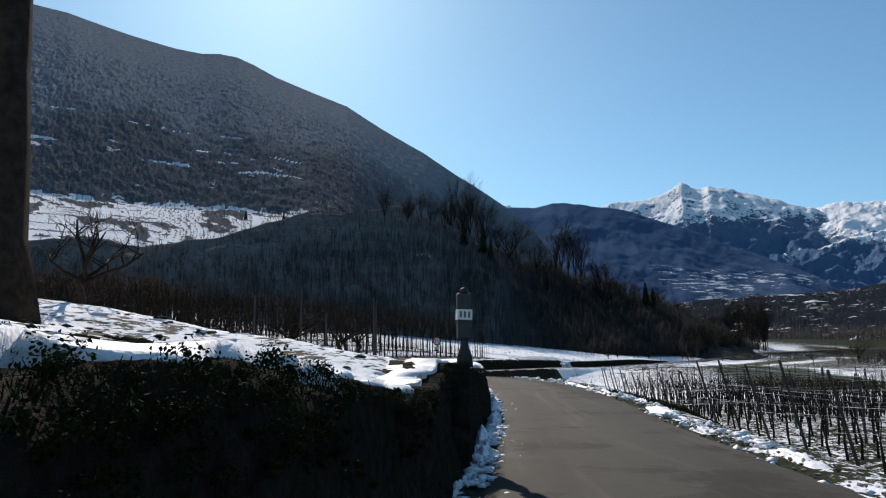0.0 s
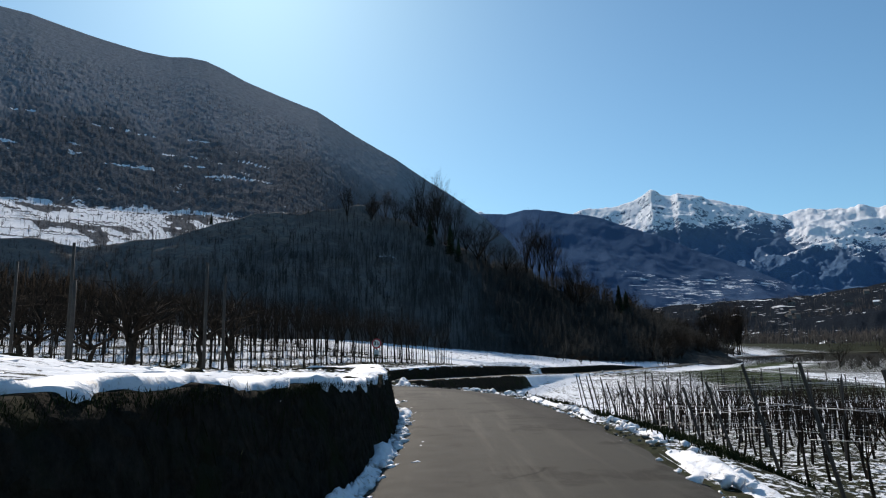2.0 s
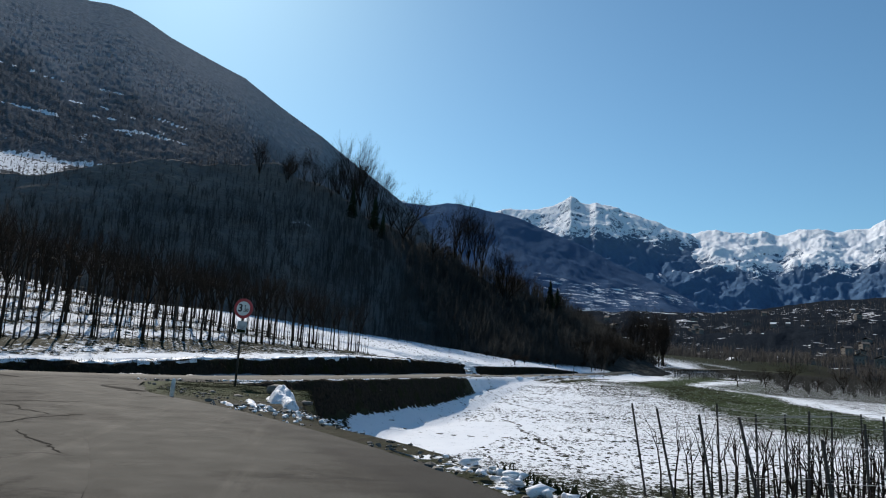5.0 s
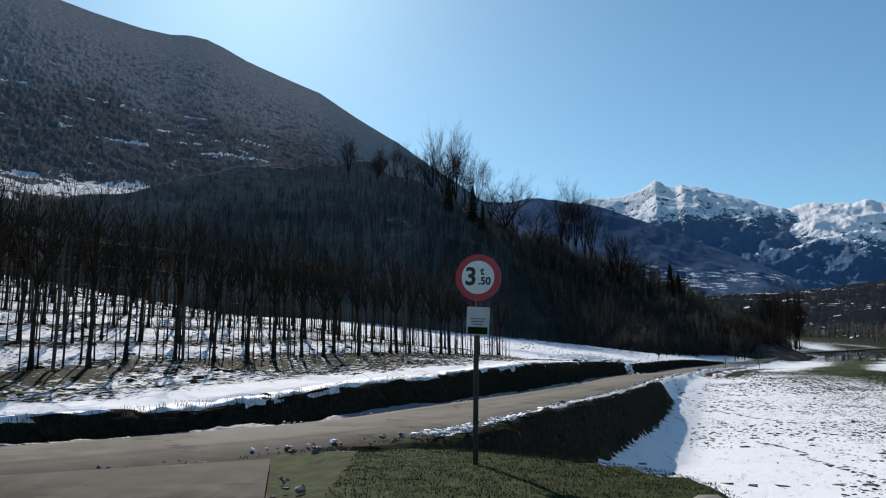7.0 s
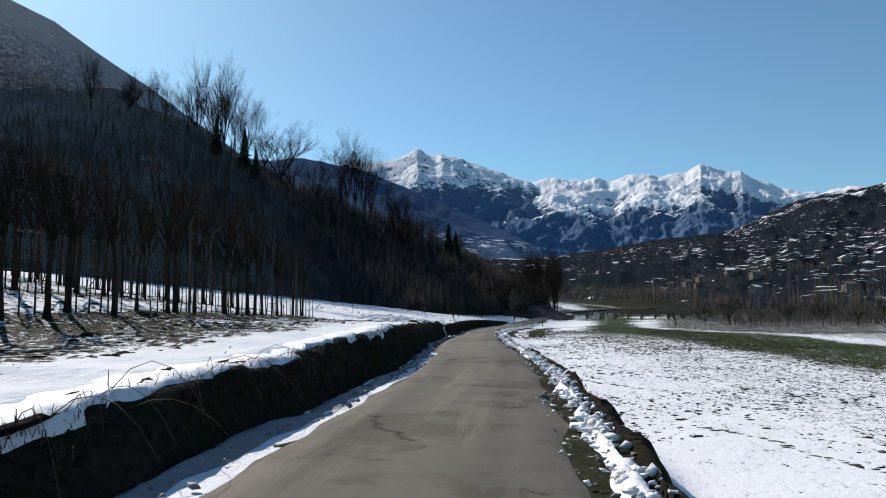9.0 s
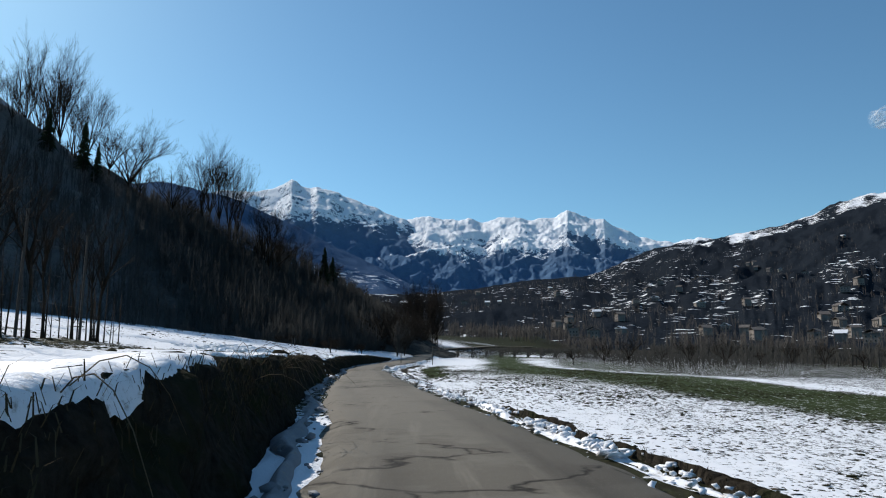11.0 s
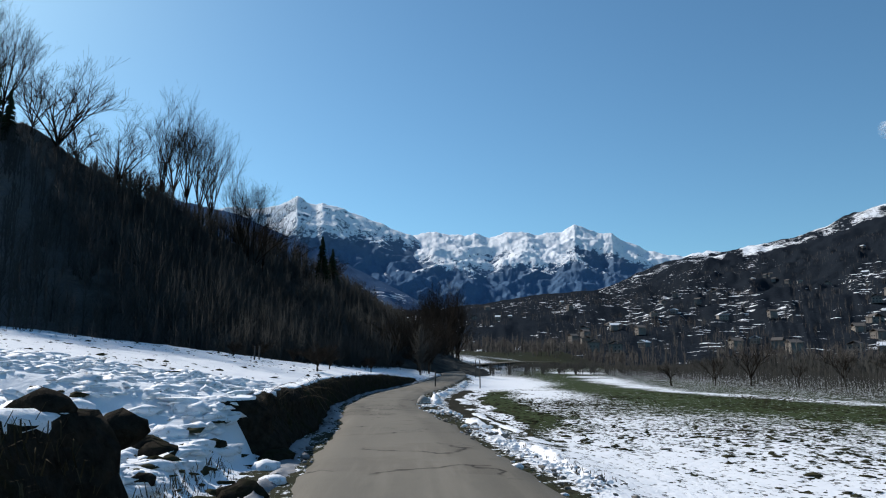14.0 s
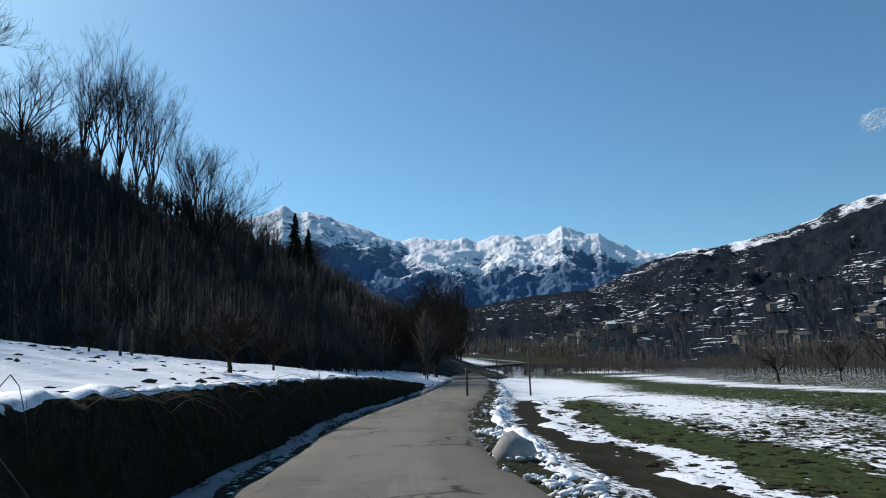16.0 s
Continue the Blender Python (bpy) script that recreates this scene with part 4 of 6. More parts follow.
# wooden stakes and wires between the orchard trees
def orchard_trellis(off, y0, y1, seed):
    pts = row_points(ROAD2, off, y0, y1, 5.2, seed, 0.05)
    if len(pts) < 3:
        return
    x0, y0 = pts[0]
    t = thing("orchard_trellis", (x0, y0, ground_at(x0, y0)), "row of weathered orchard posts strung with thin wires", "trellis", "orchard trellises")
    tops = []
    for x, y in pts:
        v, f = [], []
        z = ground_at(x, y) - t.location.z
        a = Vector((x - x0, y - y0, z - 0.2))
        b = a + Vector((0.05 * math.sin(x * 7), 0.05 * math.cos(y * 5), 3.9))
        tube(v, f, [a, b], [0.05, 0.042], 6)
        part("post", mesh("post", v, f, M_POST, False), t)
        tops.append(b)
    for h in (1.3, 2.2, 3.1, 3.8):
        v, f = [], []
        tube(v, f, [p - Vector((0, 0, 3.9 - h)) for p in tops], [0.003] * len(tops), 3)
        part("wire", mesh("wire", v, f, M_POST), t)


for r in range(4):
    orchard_trellis(-(10.2 + 3.9 * r), 40, 98 - r, 300 + r)
poles = []
for r in range(15):
    poles += row_points(ROAD2, -(10.4 + 3.9 * r), 34, 102 - 0.8 * r, 0.58, 340 + r, 0.12)
poles = np.array(poles)

# gnarled fruit trees and stakes on the field beside the lane
GNARLED = [grow(140 + k, 3.0, 1.0, 1.1, 6, 2, 0.11, 0.25, 0.12 * (k - 1), 0.55) for k in range(3)]
for k in range(16):
    x, y = -3.6 - 1.15 * k + 0.4 * math.sin(k * 2.3), 29.8 + 0.30 * k + 0.5 * math.cos(k * 1.7)
    tree_thing("fruit_tree", GNARLED[k % 3], (x, y, ground_at(x, y)), 77 * k, 0.85 + 0.1 * (k % 4), "old gnarled fruit tree with dense bare twigs", "old fruit trees")
for k in range(14):
    x, y = -5 - 1.5 * k, 25.5 - 0.4 * k + 0.3 * math.sin(k)
    if k > 4:
        tree_thing("fruit_tree", GNARLED[(k + 1) % 3], (x, y, ground_at(x, y)), 51 * k, 0.9, "old gnarled fruit tree with dense bare twigs", "old fruit trees")


OLD = grow(150, 11.0, 4.8, 0.5, 8, 3, 0.42, 0.6, -0.012, 0.25, 0.012)
tree_thing("old_tree", OLD, (-5.02, 7.75, ground_at(-5.02, 7.75)), 20, 1.0, "large bare tree with a thick dark trunk above the lane")
tree_thing("fruit_tree", GNARLED[1], (-5.6, 10.9, ground_at(-5.6, 10.9)), 130, 0.62, "young bare fruit tree with thin twigs in the snow", "old fruit trees")


def stake(x, y, h, r, label, name="wooden_pole", mat=None, tilt=(0, 0)):
    v, f = [], []
    tube(v, f, [(0, 0, -0.3), (tilt[0] * 0.5, tilt[1] * 0.5, h * 0.5), (tilt[0], tilt[1], h)], [r * 1.1, r, r * 0.85], 8)
    ob = new(name, mesh(name, v, f, mat or M_POST))
    ob.location = (x, y, ground_at(x, y))
    return tagged(ob, label, "pole")


for x, y, h in ((-2.4, 23.5, 2.1), (-2.5, 25.2, 2.1), (-4.6, 22.6, 2.2), (-3.4, 20.2, 1.2), (-6.5, 24.2, 2.0)):
    stake(x, y, h, 0.032, "grey weathered wooden pole standing in the snowy field")

# ---- vineyard beside the lane ----
def vine_row(y, length, seed):
    rnd = random.Random(seed)
    x = 5.55 + 0.1 * y
    tall = 1.75 + 0.75 * float(smooth(32, 46, np.array(y)))       # taller stakes where the ground falls away
    t = thing("vine_row", (x, y, ground_at(x, y)), "row of bare vines on leaning end post, stakes and wires", "vineyard row", "vine rows")
    d = Vector((0.975, 0.22, 0))
    base = t.location.copy()

    def at(s):
        return Vector((d.x * s, d.y * s, ground_at(base.x + d.x * s, base.y + d.y * s) - base.z))

    v, f = [], []
    foot = at(0.42)
    tube(v, f, [foot - Vector((0, 0, 0.2)), at(0) + Vector((-0.08 - rnd.uniform(0, 0.2), rnd.uniform(-0.1, 0.1), tall + rnd.uniform(-0.1, 0.2)))], [0.033, 0.028], 7)
    part("end_post", mesh("end_post", v, f, M_POST, False), t)
    heads = [Vector(v[-4])]
    s = 3.0
    while s < length:
        v, f = [], []
        p = at(s)
        q = p + Vector((rnd.uniform(-0.12, 0.12), rnd.uniform(-0.08, 0.08), tall + rnd.uniform(-0.15, 0.2)))
        tube(v, f, [p - Vector((0, 0, 0.2)), q], [0.034, 0.028], 6)
        part("post", mesh("post", v, f, M_POST, False), t)
        heads.append(q)
        s += rnd.uniform(2.6, 3.4)
    for h in (0.0, 0.55, 1.0):
        v, f = [], []
        tube(v, f, [p - Vector((0, 0, 0.1 + h)) for p in heads], [0.006] * len(heads), 3)
        part("wire", mesh("wire", v, f, M_STEEL), t)
    v, f = [], []
    s = 0.9
    while s < length:
        p = at(s)
        lx, h = rnd.uniform(-0.1, 0.1), rnd.uniform(0.6, 0.8) + (tall - 1.75) * 0.6
        m = p + Vector((lx, rnd.uniform(-0.06, 0.06), h))
        tube(v, f, [p - Vector((0, 0, 0.1)), p.lerp(m, 0.5) + Vector((rnd.uniform(-0.05, 0.05), 0, 0)), m], [0.032, 0.026, 0.022], 5)
        for k in range(rnd.randrange(3, 6)):
            q = m + Vector((rnd.uniform(-0.45, 0.45), rnd.uniform(-0.1, 0.1), rnd.uniform(0.45, 1.05)))
            tube(v, f, [m, m.lerp(q, 0.5) + Vector((rnd.uniform(-0.12, 0.12), 0, 0.08)), q], [0.013, 0.01, 0.006], 3)
        s += rnd.uniform(0.34, 0.52)
    part("vines", mesh("vines", v, f, M_TWIG), t)


for k in range(21):
    vine_row(4.0 + 2.25 * k, 34 if k < 15 else 16, 400 + k)


# ---- trees on the crest of the bluff ----
TALL = [grow(160 + k, 13.5 + k, 3.2, 0.42, 9, 3, 0.20, 0.75, 0.0, 0.22, 0.009, 7) for k in range(4)] + [grow(170 + k, 9.5 + k, 2.0, 0.75, 9, 3, 0.2, 0.45, 0.0, 0.25, 0.009, 7) for k in range(2)]


def crest_tree(a, s, k, size, label="tall bare deciduous tree on the wooded crest"):
    p = bluff_point(np.array([a]), np.array([s]))[0]
    tree_thing("tall_tree", TALL[k], (p[0], p[1], p[2] - 0.3), 61 * k + 500 * a, size, label, "crest trees")


rnd = random.Random(31)
n = len(CREST) - 1


def tall_tree(x, y, height, kind):
    """A tree standing on the bluff at x, y."""
    i = int(np.argmin((BLUFF[:, 0] - x) ** 2 + (BLUFF[:, 1] - y) ** 2))
    tree_thing("tall_tree", TALL[kind], (x, y, BLUFF[i, 2] - 0.4), 61 * kind + 37 * x, height / (13.5 + kind if kind < 4 else 5.5 + kind), "tall bare deciduous tree on the wooded crest", "crest trees")


BLUFF = pts.reshape(-1, 3)
# a clump of poplars, a broad tree, then further clumps down the ridge
for x, y, h, kind in ((1.5, 208, 15, 0), (4.5, 211, 17, 1), (7.0, 208, 18, 2), (9.5, 212, 16, 3), (11.5, 207, 13, 1), (18.0, 203, 14, 4), (15.0, 206, 10, 5), (20.5, 207, 8, 4), (26.2, 207, 10.5, 5), (28.8, 209, 8, 4),
                      (32.5, 212, 12.5, 0), (34.6, 214, 14.5, 1), (37.0, 216, 16, 2), (39.0, 216, 15.5, 3), (41.0, 217, 13.5, 0), (43.5, 206, 13, 1), (44.8, 207, 12, 3), (46.0, 208, 12, 5), (48.5, 212, 9, 2), (52.0, 217, 7, 4), (56.0, 220, 6.5, 5)):
    tall_tree(x, y, h, kind)
for k in range(12):
    a = (4.9 + 1.1 * k / 11 + rnd.uniform(-0.05, 0.05)) / n
    crest_tree(a, rnd.uniform(0.9, 1.05), rnd.randrange(6), rnd.uniform(0.5, 0.75))
for k in range(12):
    a = (8.9 + 1.9 * k / 11 + rnd.uniform(-0.05, 0.05)) / n
    crest_tree(a, rnd.uniform(0.75, 1.0), 4 + k % 2, rnd.uniform(0.5, 0.75))


def conifer(seed, height):
    """A dark spruce: a trunk and whorls of drooping, needled boughs."""
    rnd = random.Random(seed)
    tv, tf, cv, cf = [], [], [], []
    tube(tv, tf, [(0, 0, -0.2), (0, 0, height * 0.5), (0, 0, height)], [0.16, 0.09, 0.02], 6)
    for k in range(46):
        z = height * (0.10 + 0.88 * k / 45)
        for j in range(7):
            a = rnd.uniform(0, 6.28)
            r = (1 - z / height) ** 0.8 * height * 0.21 * rnd.uniform(0.6, 1.15) + 0.1
            tip = Vector((math.cos(a) * r, math.sin(a) * r, z - r * rnd.uniform(0.1, 0.5)))
            mid = Vector((math.cos(a) * r * 0.5, math.sin(a) * r * 0.5, z))
            tube(cv, cf, [(0, 0, z), mid, tip], [0.05, 0.13, 0.02], 4)
    return mesh("trunk", tv, tf, M_BARK), mesh("crown", cv, cf, M_CONIFER)


SPRUCE = conifer(5, 9.0)
for x, y, s in ((59.5, 214.5, 1.0), (62.0, 216, 0.85), (12.5, 199, 0.8), (10.5, 201, 1.0), (5.0, 200, 0.9)):
    i = int(np.argmin((BLUFF[:, 0] - x) ** 2 + (BLUFF[:, 1] - y) ** 2))
    tree_thing("conifer_tree", SPRUCE, (x, y, BLUFF[i, 2] - 0.3), 40 * x, s, "dark green spruce among the bare woods", "conifers")


for az_, dist_, s in ((-14.8, 560, 2.3), (-14.2, 575, 2.0), (-15.3, 590, 1.8), (-13.6, 600, 2.2), (-12.9, 585, 1.7), (-16.4, 640, 1.5), (-19.5, 650, 1.3), (-12.2, 610, 1.5), (-10.8, 640, 1.4)):
    i = int(np.argmin(np.abs(HILL[4][:, 0] - az_)))
    x, y, z = hp[i, int(np.argmin(np.abs(dist[i] - dist_)))]
    tree_thing("conifer_tree", SPRUCE, (x, y, z - 0.6), 40 * x, s, "tall dark spruce standing out on the wooded hill", "conifers")


# ---- winter woods on the bluff ----
def sticks(places, heights, seed, material_, name, label, fan=18, spread=0.16, width=0.012):
    """Many bare trees as one piece: a thin stem and fine branches each."""
    rng = np.random.default_rng(seed)
    n, m = len(places), fan + 1
    base = np.repeat(places[:, None], m, 1)
    h = np.repeat(heights[:, None], m, 1)
    f = rng.uniform(0.2, 0.9, (n, m))
    f[:, 0] = 0
    start = base.copy()
    start[..., 2] += f * h * 0.85
    length = h * (1 - f) * rng.uniform(0.35, 0.75, (n, m))
    length[:, 0] = heights
    ang = rng.uniform(0, 2 * math.pi, (n, m))
    out = rng.uniform(0.25, 0.9, (n, m))
    out[:, 0] = rng.uniform(0, 0.08, n)
    d = np.stack([np.cos(ang) * out, np.sin(ang) * out, np.ones((n, m))], -1)
    d /= np.linalg.norm(d, axis=-1, keepdims=True)
    tip = start + d * length[..., None]
    w = (h * width * np.where(np.arange(m)[None] == 0, 1.3, 0.75))[..., None]
    tri = 2 * math.pi * np.arange(3) / 3
    ring = np.stack([np.cos(tri), np.sin(tri), 0 * tri], -1)
    v = np.concatenate([start[:, :, None] + ring * w[..., None, :], tip[:, :, None]], 2).reshape(-1, 3)
    b = np.arange(n * m)[:, None] * 4
    faces = np.concatenate([b + [0, 1, 3], b + [1, 2, 3], b + [2, 0, 3]], 1).reshape(-1, 3)
    me = bpy.data.meshes.new(name)
    me.vertices.add(len(v))
    me.vertices.foreach_set("co", v.ravel().astype(np.float32))
    me.loops.add(len(faces) * 3)
    me.loops.foreach_set("vertex_index", faces.ravel().astype(np.int32))
    me.polygons.add(len(faces))
    me.polygons.foreach_set("loop_start", (np.arange(len(faces)) * 3).astype(np.int32))
    me.update(calc_edges=True)
    me.materials.append(material_)
    return tagged(new(name, me), label, "woods", kind="stuff")


rng = np.random.default_rng(5)
a, s = rng.uniform(0, 1, 12000), rng.uniform(0.0, 1.03, 12000)
p = bluff_point(a, s)
p[:, 2] -= 0.5
tall = rng.uniform(3.0, 5.6, len(p)) * np.interp(s, [0, 0.7, 0.9, 1.1], [1.0, 1.0, 0.6, 0.5])
ok = nearest(ROAD2, p[:, 0], p[:, 1])[0] < -7
p, tall, s = p[ok], tall[ok], s[ok]
# paler stems west and darker ones east paint in the same glare
west = p[:, 0] + rng.uniform(-9, 9, len(p)) < 24
sticks(p[west], tall[west], 6, M_WOODS, "bluff_woods", "dense bare winter woods on the bluff, coloured paler for glare", 13, 0.2, 0.013)
sticks(p[~west], tall[~west] * np.interp(s[~west], [0, 0.7, 0.95], [1.1, 1.1, 2.0]), 7, M_GROVE, "bluff_woods", "dense woods at the end of the bluff, coloured dark outside the glare", 20, 0.2, 0.012)

sticks(np.column_stack([back, terrain(back[:, 0], back[:, 1])[0] - 0.2]), rng.uniform(4.2, 6.0, len(back)), 9, M_BARK, "orchard_back_rows", "rows of bare orchard trees further up the slope", 12, 0.2, 0.018)

sticks(np.column_stack([poles, terrain(poles[:, 0], poles[:, 1])[0] - 0.2]), rng.uniform(2.0, 3.0, len(poles)), 19, M_BARK, "orchard_stakes", "thin dark stakes standing between the orchard trees", 1, 0.1, 0.011)



# trees on the slopes round the valley
def on_slope(data, keep, n, seed, sink=0.4):
    """Random places on a hillside's surface, where keep allows."""
    rng = np.random.default_rng(seed)
    i, j = np.nonzero(keep[:-1, :-1])
    k = rng.integers(0, len(i), n)
    fu, fv = rng.uniform(0, 1, (n, 1)), rng.uniform(0, 1, (n, 1))
    p = data[0]
    a, b, c = p[i[k], j[k]], p[i[k] + 1, j[k]], p[i[k], j[k] + 1]
    return a + (b - a) * fu + (c - a) * fv - np.array([0, 0, sink])


q = on_slope(HILL, (cover < 0.2) & (dist > 260) & (dist < 1500) & (d[4] > -36) & (d[4] < 10), 7000, 101)
sticks(q, rng.uniform(5, 10, len(q)), 102, M_WOODS, "hill_woods", "bare grey woods covering the hill", 7, 0.2, 0.018)
q = on_slope(HILL, (cover > 0.35) & (dist > 480) & (dist < 930) & (d[4] > -36) & (d[4] < -12) & (vnoise(d[4] * 0.8, dist * 0.03, 104) > -0.15), 260, 103)
sticks(q, rng.uniform(4, 9.5, len(q)), 105, M_BARK, "terrace_trees", "dark bare trees scattered over the snowy terraces", 20, 0.2, 0.011)
clumps = vnoise(RISE[4] * 0.5, RISE[5] * 12, 107) + 0.5 * vnoise(RISE[4] * 1.6, RISE[5] * 36, 108)
q = on_slope(RISE, (clumps > -0.25) & (RISE[5] < 0.97), 3200, 106)
sticks(q, rng.uniform(5, 11, len(q)), 109, M_WOODS, "village_trees", "bare trees and hedges between the village houses", 9, 0.2, 0.022)
clumps = vnoise(EAST[4] * 0.5, EAST[5] * 12, 110) + 0.5 * vnoise(EAST[4] * 1.6, EAST[5] * 36, 111)
q = on_slope(EAST, (clumps > -0.2) & (EAST[5] < 0.75) & (EAST[4] > 30) & (EAST[4] < 70), 3600, 112)
sticks(q, rng.uniform(5, 11, len(q)), 113, M_WOODS, "hillside_trees", "bare trees and hedges along the hillside terraces", 9, 0.2, 0.022)

# woods and hedges along the valley floor
az, dd = np.radians(rng.uniform(20, 72, 3800)), rng.uniform(230, 640, 3800)
x, y = 20 + dd * np.sin(az), 80 + dd * np.cos(az)
keep = (vnoise(x * 0.012, y * 0.012, 55) > 0.1)
x, y = x[keep], y[keep]
z = terrain(x, y)[0] - 0.3
sticks(np.stack([x, y, z], 1), rng.uniform(5, 12, len(x)), 8, M_WOODS, "valley_woods", "bare trees and hedges scattered over the valley floor", 16, 0.2, 0.02)

# ---- road sign ----
def disc(r, depth, sides=48, bevel=0.0):
    bm = bmesh.new()
    bmesh.ops.create_cone(bm, cap_ends=True, segments=sides, radius1=r, radius2=r, depth=depth)
    return bm


def box(sx, sy, sz, bevel=0.0, segments=2):
    bm = bmesh.new()
    bmesh.ops.create_cube(bm, size=1)
    bmesh.ops.scale(bm, vec=(sx, sy, sz), verts=bm.verts)
    if bevel:
        bmesh.ops.bevel(bm, geom=bm.edges[:], offset=bevel, segments=segments, affect="EDGES", profile=0.5)
    return bm


def letters(text, size, depth, material_, bold=0.0):
    c = bpy.data.curves.new("text", "FONT")
    c.body, c.size, c.extrude, c.align_x, c.align_y, c.offset = text, size, depth, "CENTER", "CENTER", bold
    ob = bpy.data.objects.new("text", c)
    scene.collection.objects.link(ob)
    bpy.context.view_layer.update()
    me = bpy.data.meshes.new_from_object(ob.evaluated_get(bpy.context.evaluated_depsgraph_get()))
    bpy.data.objects.remove(ob)
    me.materials.clear()
    me.materials.append(material_)
    return me


M_RED = plain("sign_red_mat", (0.42, 0.025, 0.035), 0.45, 0.12, 6, 0, 0.05)
M_WHITE = plain("sign_white_mat", (0.72, 0.72, 0.70), 0.45, 0.08, 5, 0, 0.05)
M_BLACK = plain("sign_black_mat", (0.012, 0.012, 0.013), 0.5, 0.1, 9, 0, 0.05)
M_PLATE = plain("plate_mat", (0.50, 0.50, 0.52), 0.55, 0.12, 5, 0, 0.05)
M_MARKER = plain("marker_green_mat", (0.012, 0.020, 0.020), 0.55, 0.25, 6, 0, 0.1)
M_RUBBER = plain("marker_black_mat", (0.010, 0.010, 0.011), 0.6, 0.2, 9, 0, 0.1)

def road_sign():
    x, y, z = -0.83, 52.33, 0.97
    t = thing("road_sign", (x, y, z), "round red-rimmed weight limit sign on a dark steel pole", "road sign", turn=-18)
    v, f = [], []
    tube(v, f, [(0, 0.05, -0.4), (0.03, 0.02, 1.2), (0.10, -0.05, 2.62)], [0.034, 0.034, 0.034], 14)
    part("pole", mesh("pole", v, f, M_POST), t, "dark steel pole")
    face = Matrix.Translation((0.10, -0.11, 2.32)) @ Matrix.Rotation(radians(2.5), 4, "Y") @ Matrix.Rotation(radians(90), 4, "X")
    rim = part("sign_disc", bm_mesh("sign_disc", disc(0.30, 0.022), M_RED), t, "red rim disc")
    rim.matrix_basis = face
    inner = part("sign_face", bm_mesh("sign_face", disc(0.215, 0.006), M_WHITE), rim, "white inner disc")
    inner.matrix_basis = Matrix.Translation((0, 0, 0.0135))
    for text, size, dx, dy, bold in (("3", 0.32, -0.095, 0.0, 0.009), ("t", 0.14, 0.055, 0.078, 0.004), (".50", 0.135, 0.088, -0.05, 0.004)):
        me = letters(text, size, 0.0015, M_BLACK, bold)
        ob = part("figure", me, rim, "black figure")
        ob.matrix_basis = Matrix.Translation((dx, dy, 0.0185))
    pl = part("plate", bm_mesh("plate", box(0.30, 0.012, 0.36, 0.004), M_PLATE), t, "grey sub-plate with faint lines")
    pl.matrix_basis = Matrix.Translation((0.085, -0.08, 1.76)) @ Matrix.Rotation(radians(3), 4, "Y")
    for k in range(3):
        ln = part("line", bm_mesh("line", box(0.2 - 0.03 * k, 0.004, 0.012), M_STONE), pl)
        ln.matrix_basis = Matrix.Translation((0.0, -0.009, 0.03 - 0.035 * k))
    art = part("picture", bm_mesh("picture", box(0.26, 0.004, 0.09), M_GREEN), pl, "darker printed strip")
    art.matrix_basis = Matrix.Translation((0.0, -0.009, -0.12))
    for h in (2.2, 2.44, 1.72):
        cl = part("clamp", bm_mesh("clamp", box(0.09, 0.05, 0.03, 0.004), M_STEEL), t)
        cl.matrix_basis = Matrix.Translation((0.085, -0.05, h))


road_sign()


# ---- marker column on the lane's bank ----
def marker_column():
    x, y, z = 0.22, 9.42, 1.60
    t = thing("marker_column", (x, y, z), "dark green pipeline marker column with a white band", "marker", turn=10)
    v, f = [], []
    tube(v, f, [(0, 0, -0.12), (0, 0, 0.02), (0, 0, 0.13), (0, 0, 0.2), (0, 0, 0.26)], [0.11, 0.1, 0.062, 0.05, 0.05], 16)
    part("foot", mesh("foot", v, f, M_RUBBER), t, "black conical foot")
    b = part("body", bm_mesh("body", box(0.19, 0.12, 0.60, 0.02, 3), M_MARKER), t, "dark green body")
    b.matrix_basis = Matrix.Translation((0, 0, 0.54))
    w = part("band", bm_mesh("band", box(0.20, 0.13, 0.135, 0.004), M_WHITE), t, "white label band")
    w.matrix_basis = Matrix.Translation((0, 0, 0.56)) @ Matrix.Rotation(radians(2), 4, "Y")
    for k in range(3):
        bar = part("bar", bm_mesh("bar", box(0.03, 0.004, 0.08), M_STONE), w)
        bar.matrix_basis = Matrix.Translation((-0.055 + 0.055 * k, -0.0685, 0))
    v, f = [], []
    tube(v, f, [(0, 0, 0.84), (0, 0, 0.87), (0, 0, 0.90), (0, 0, 0.915)], [0.045, 0.05, 0.045, 0.02], 14)
    part("cap", mesh("cap", v, f, M_RUBBER), t, "black domed cap")


marker_column()


def block(name, place, size, seed, mat, label):
    """A rough-hewn stone block."""
    bm = box(*size, 0.04, 2)
    bmesh.ops.subdivide_edges(bm, edges=bm.edges[:], cuts=2, use_grid_fill=True)
    for v in bm.verts:
        v.co += 0.035 * Vector((noise.noise(v.co * 4 + Vector((seed, 0, 0))), noise.noise(v.co * 4 + Vector((0, seed, 0))), noise.noise(v.co * 4 + Vector((0, 0, seed)))))
    ob = new(name, bm_mesh(name, bm, mat, True))
    ob.location = place
    return tagged(ob, label, "stone")


block("stone_pillar", (0.12, 9.5, 0.86), (0.3, 0.42, 1.36), 5, M_BANK, "dark rough stone pillar in the bank carrying the marker")


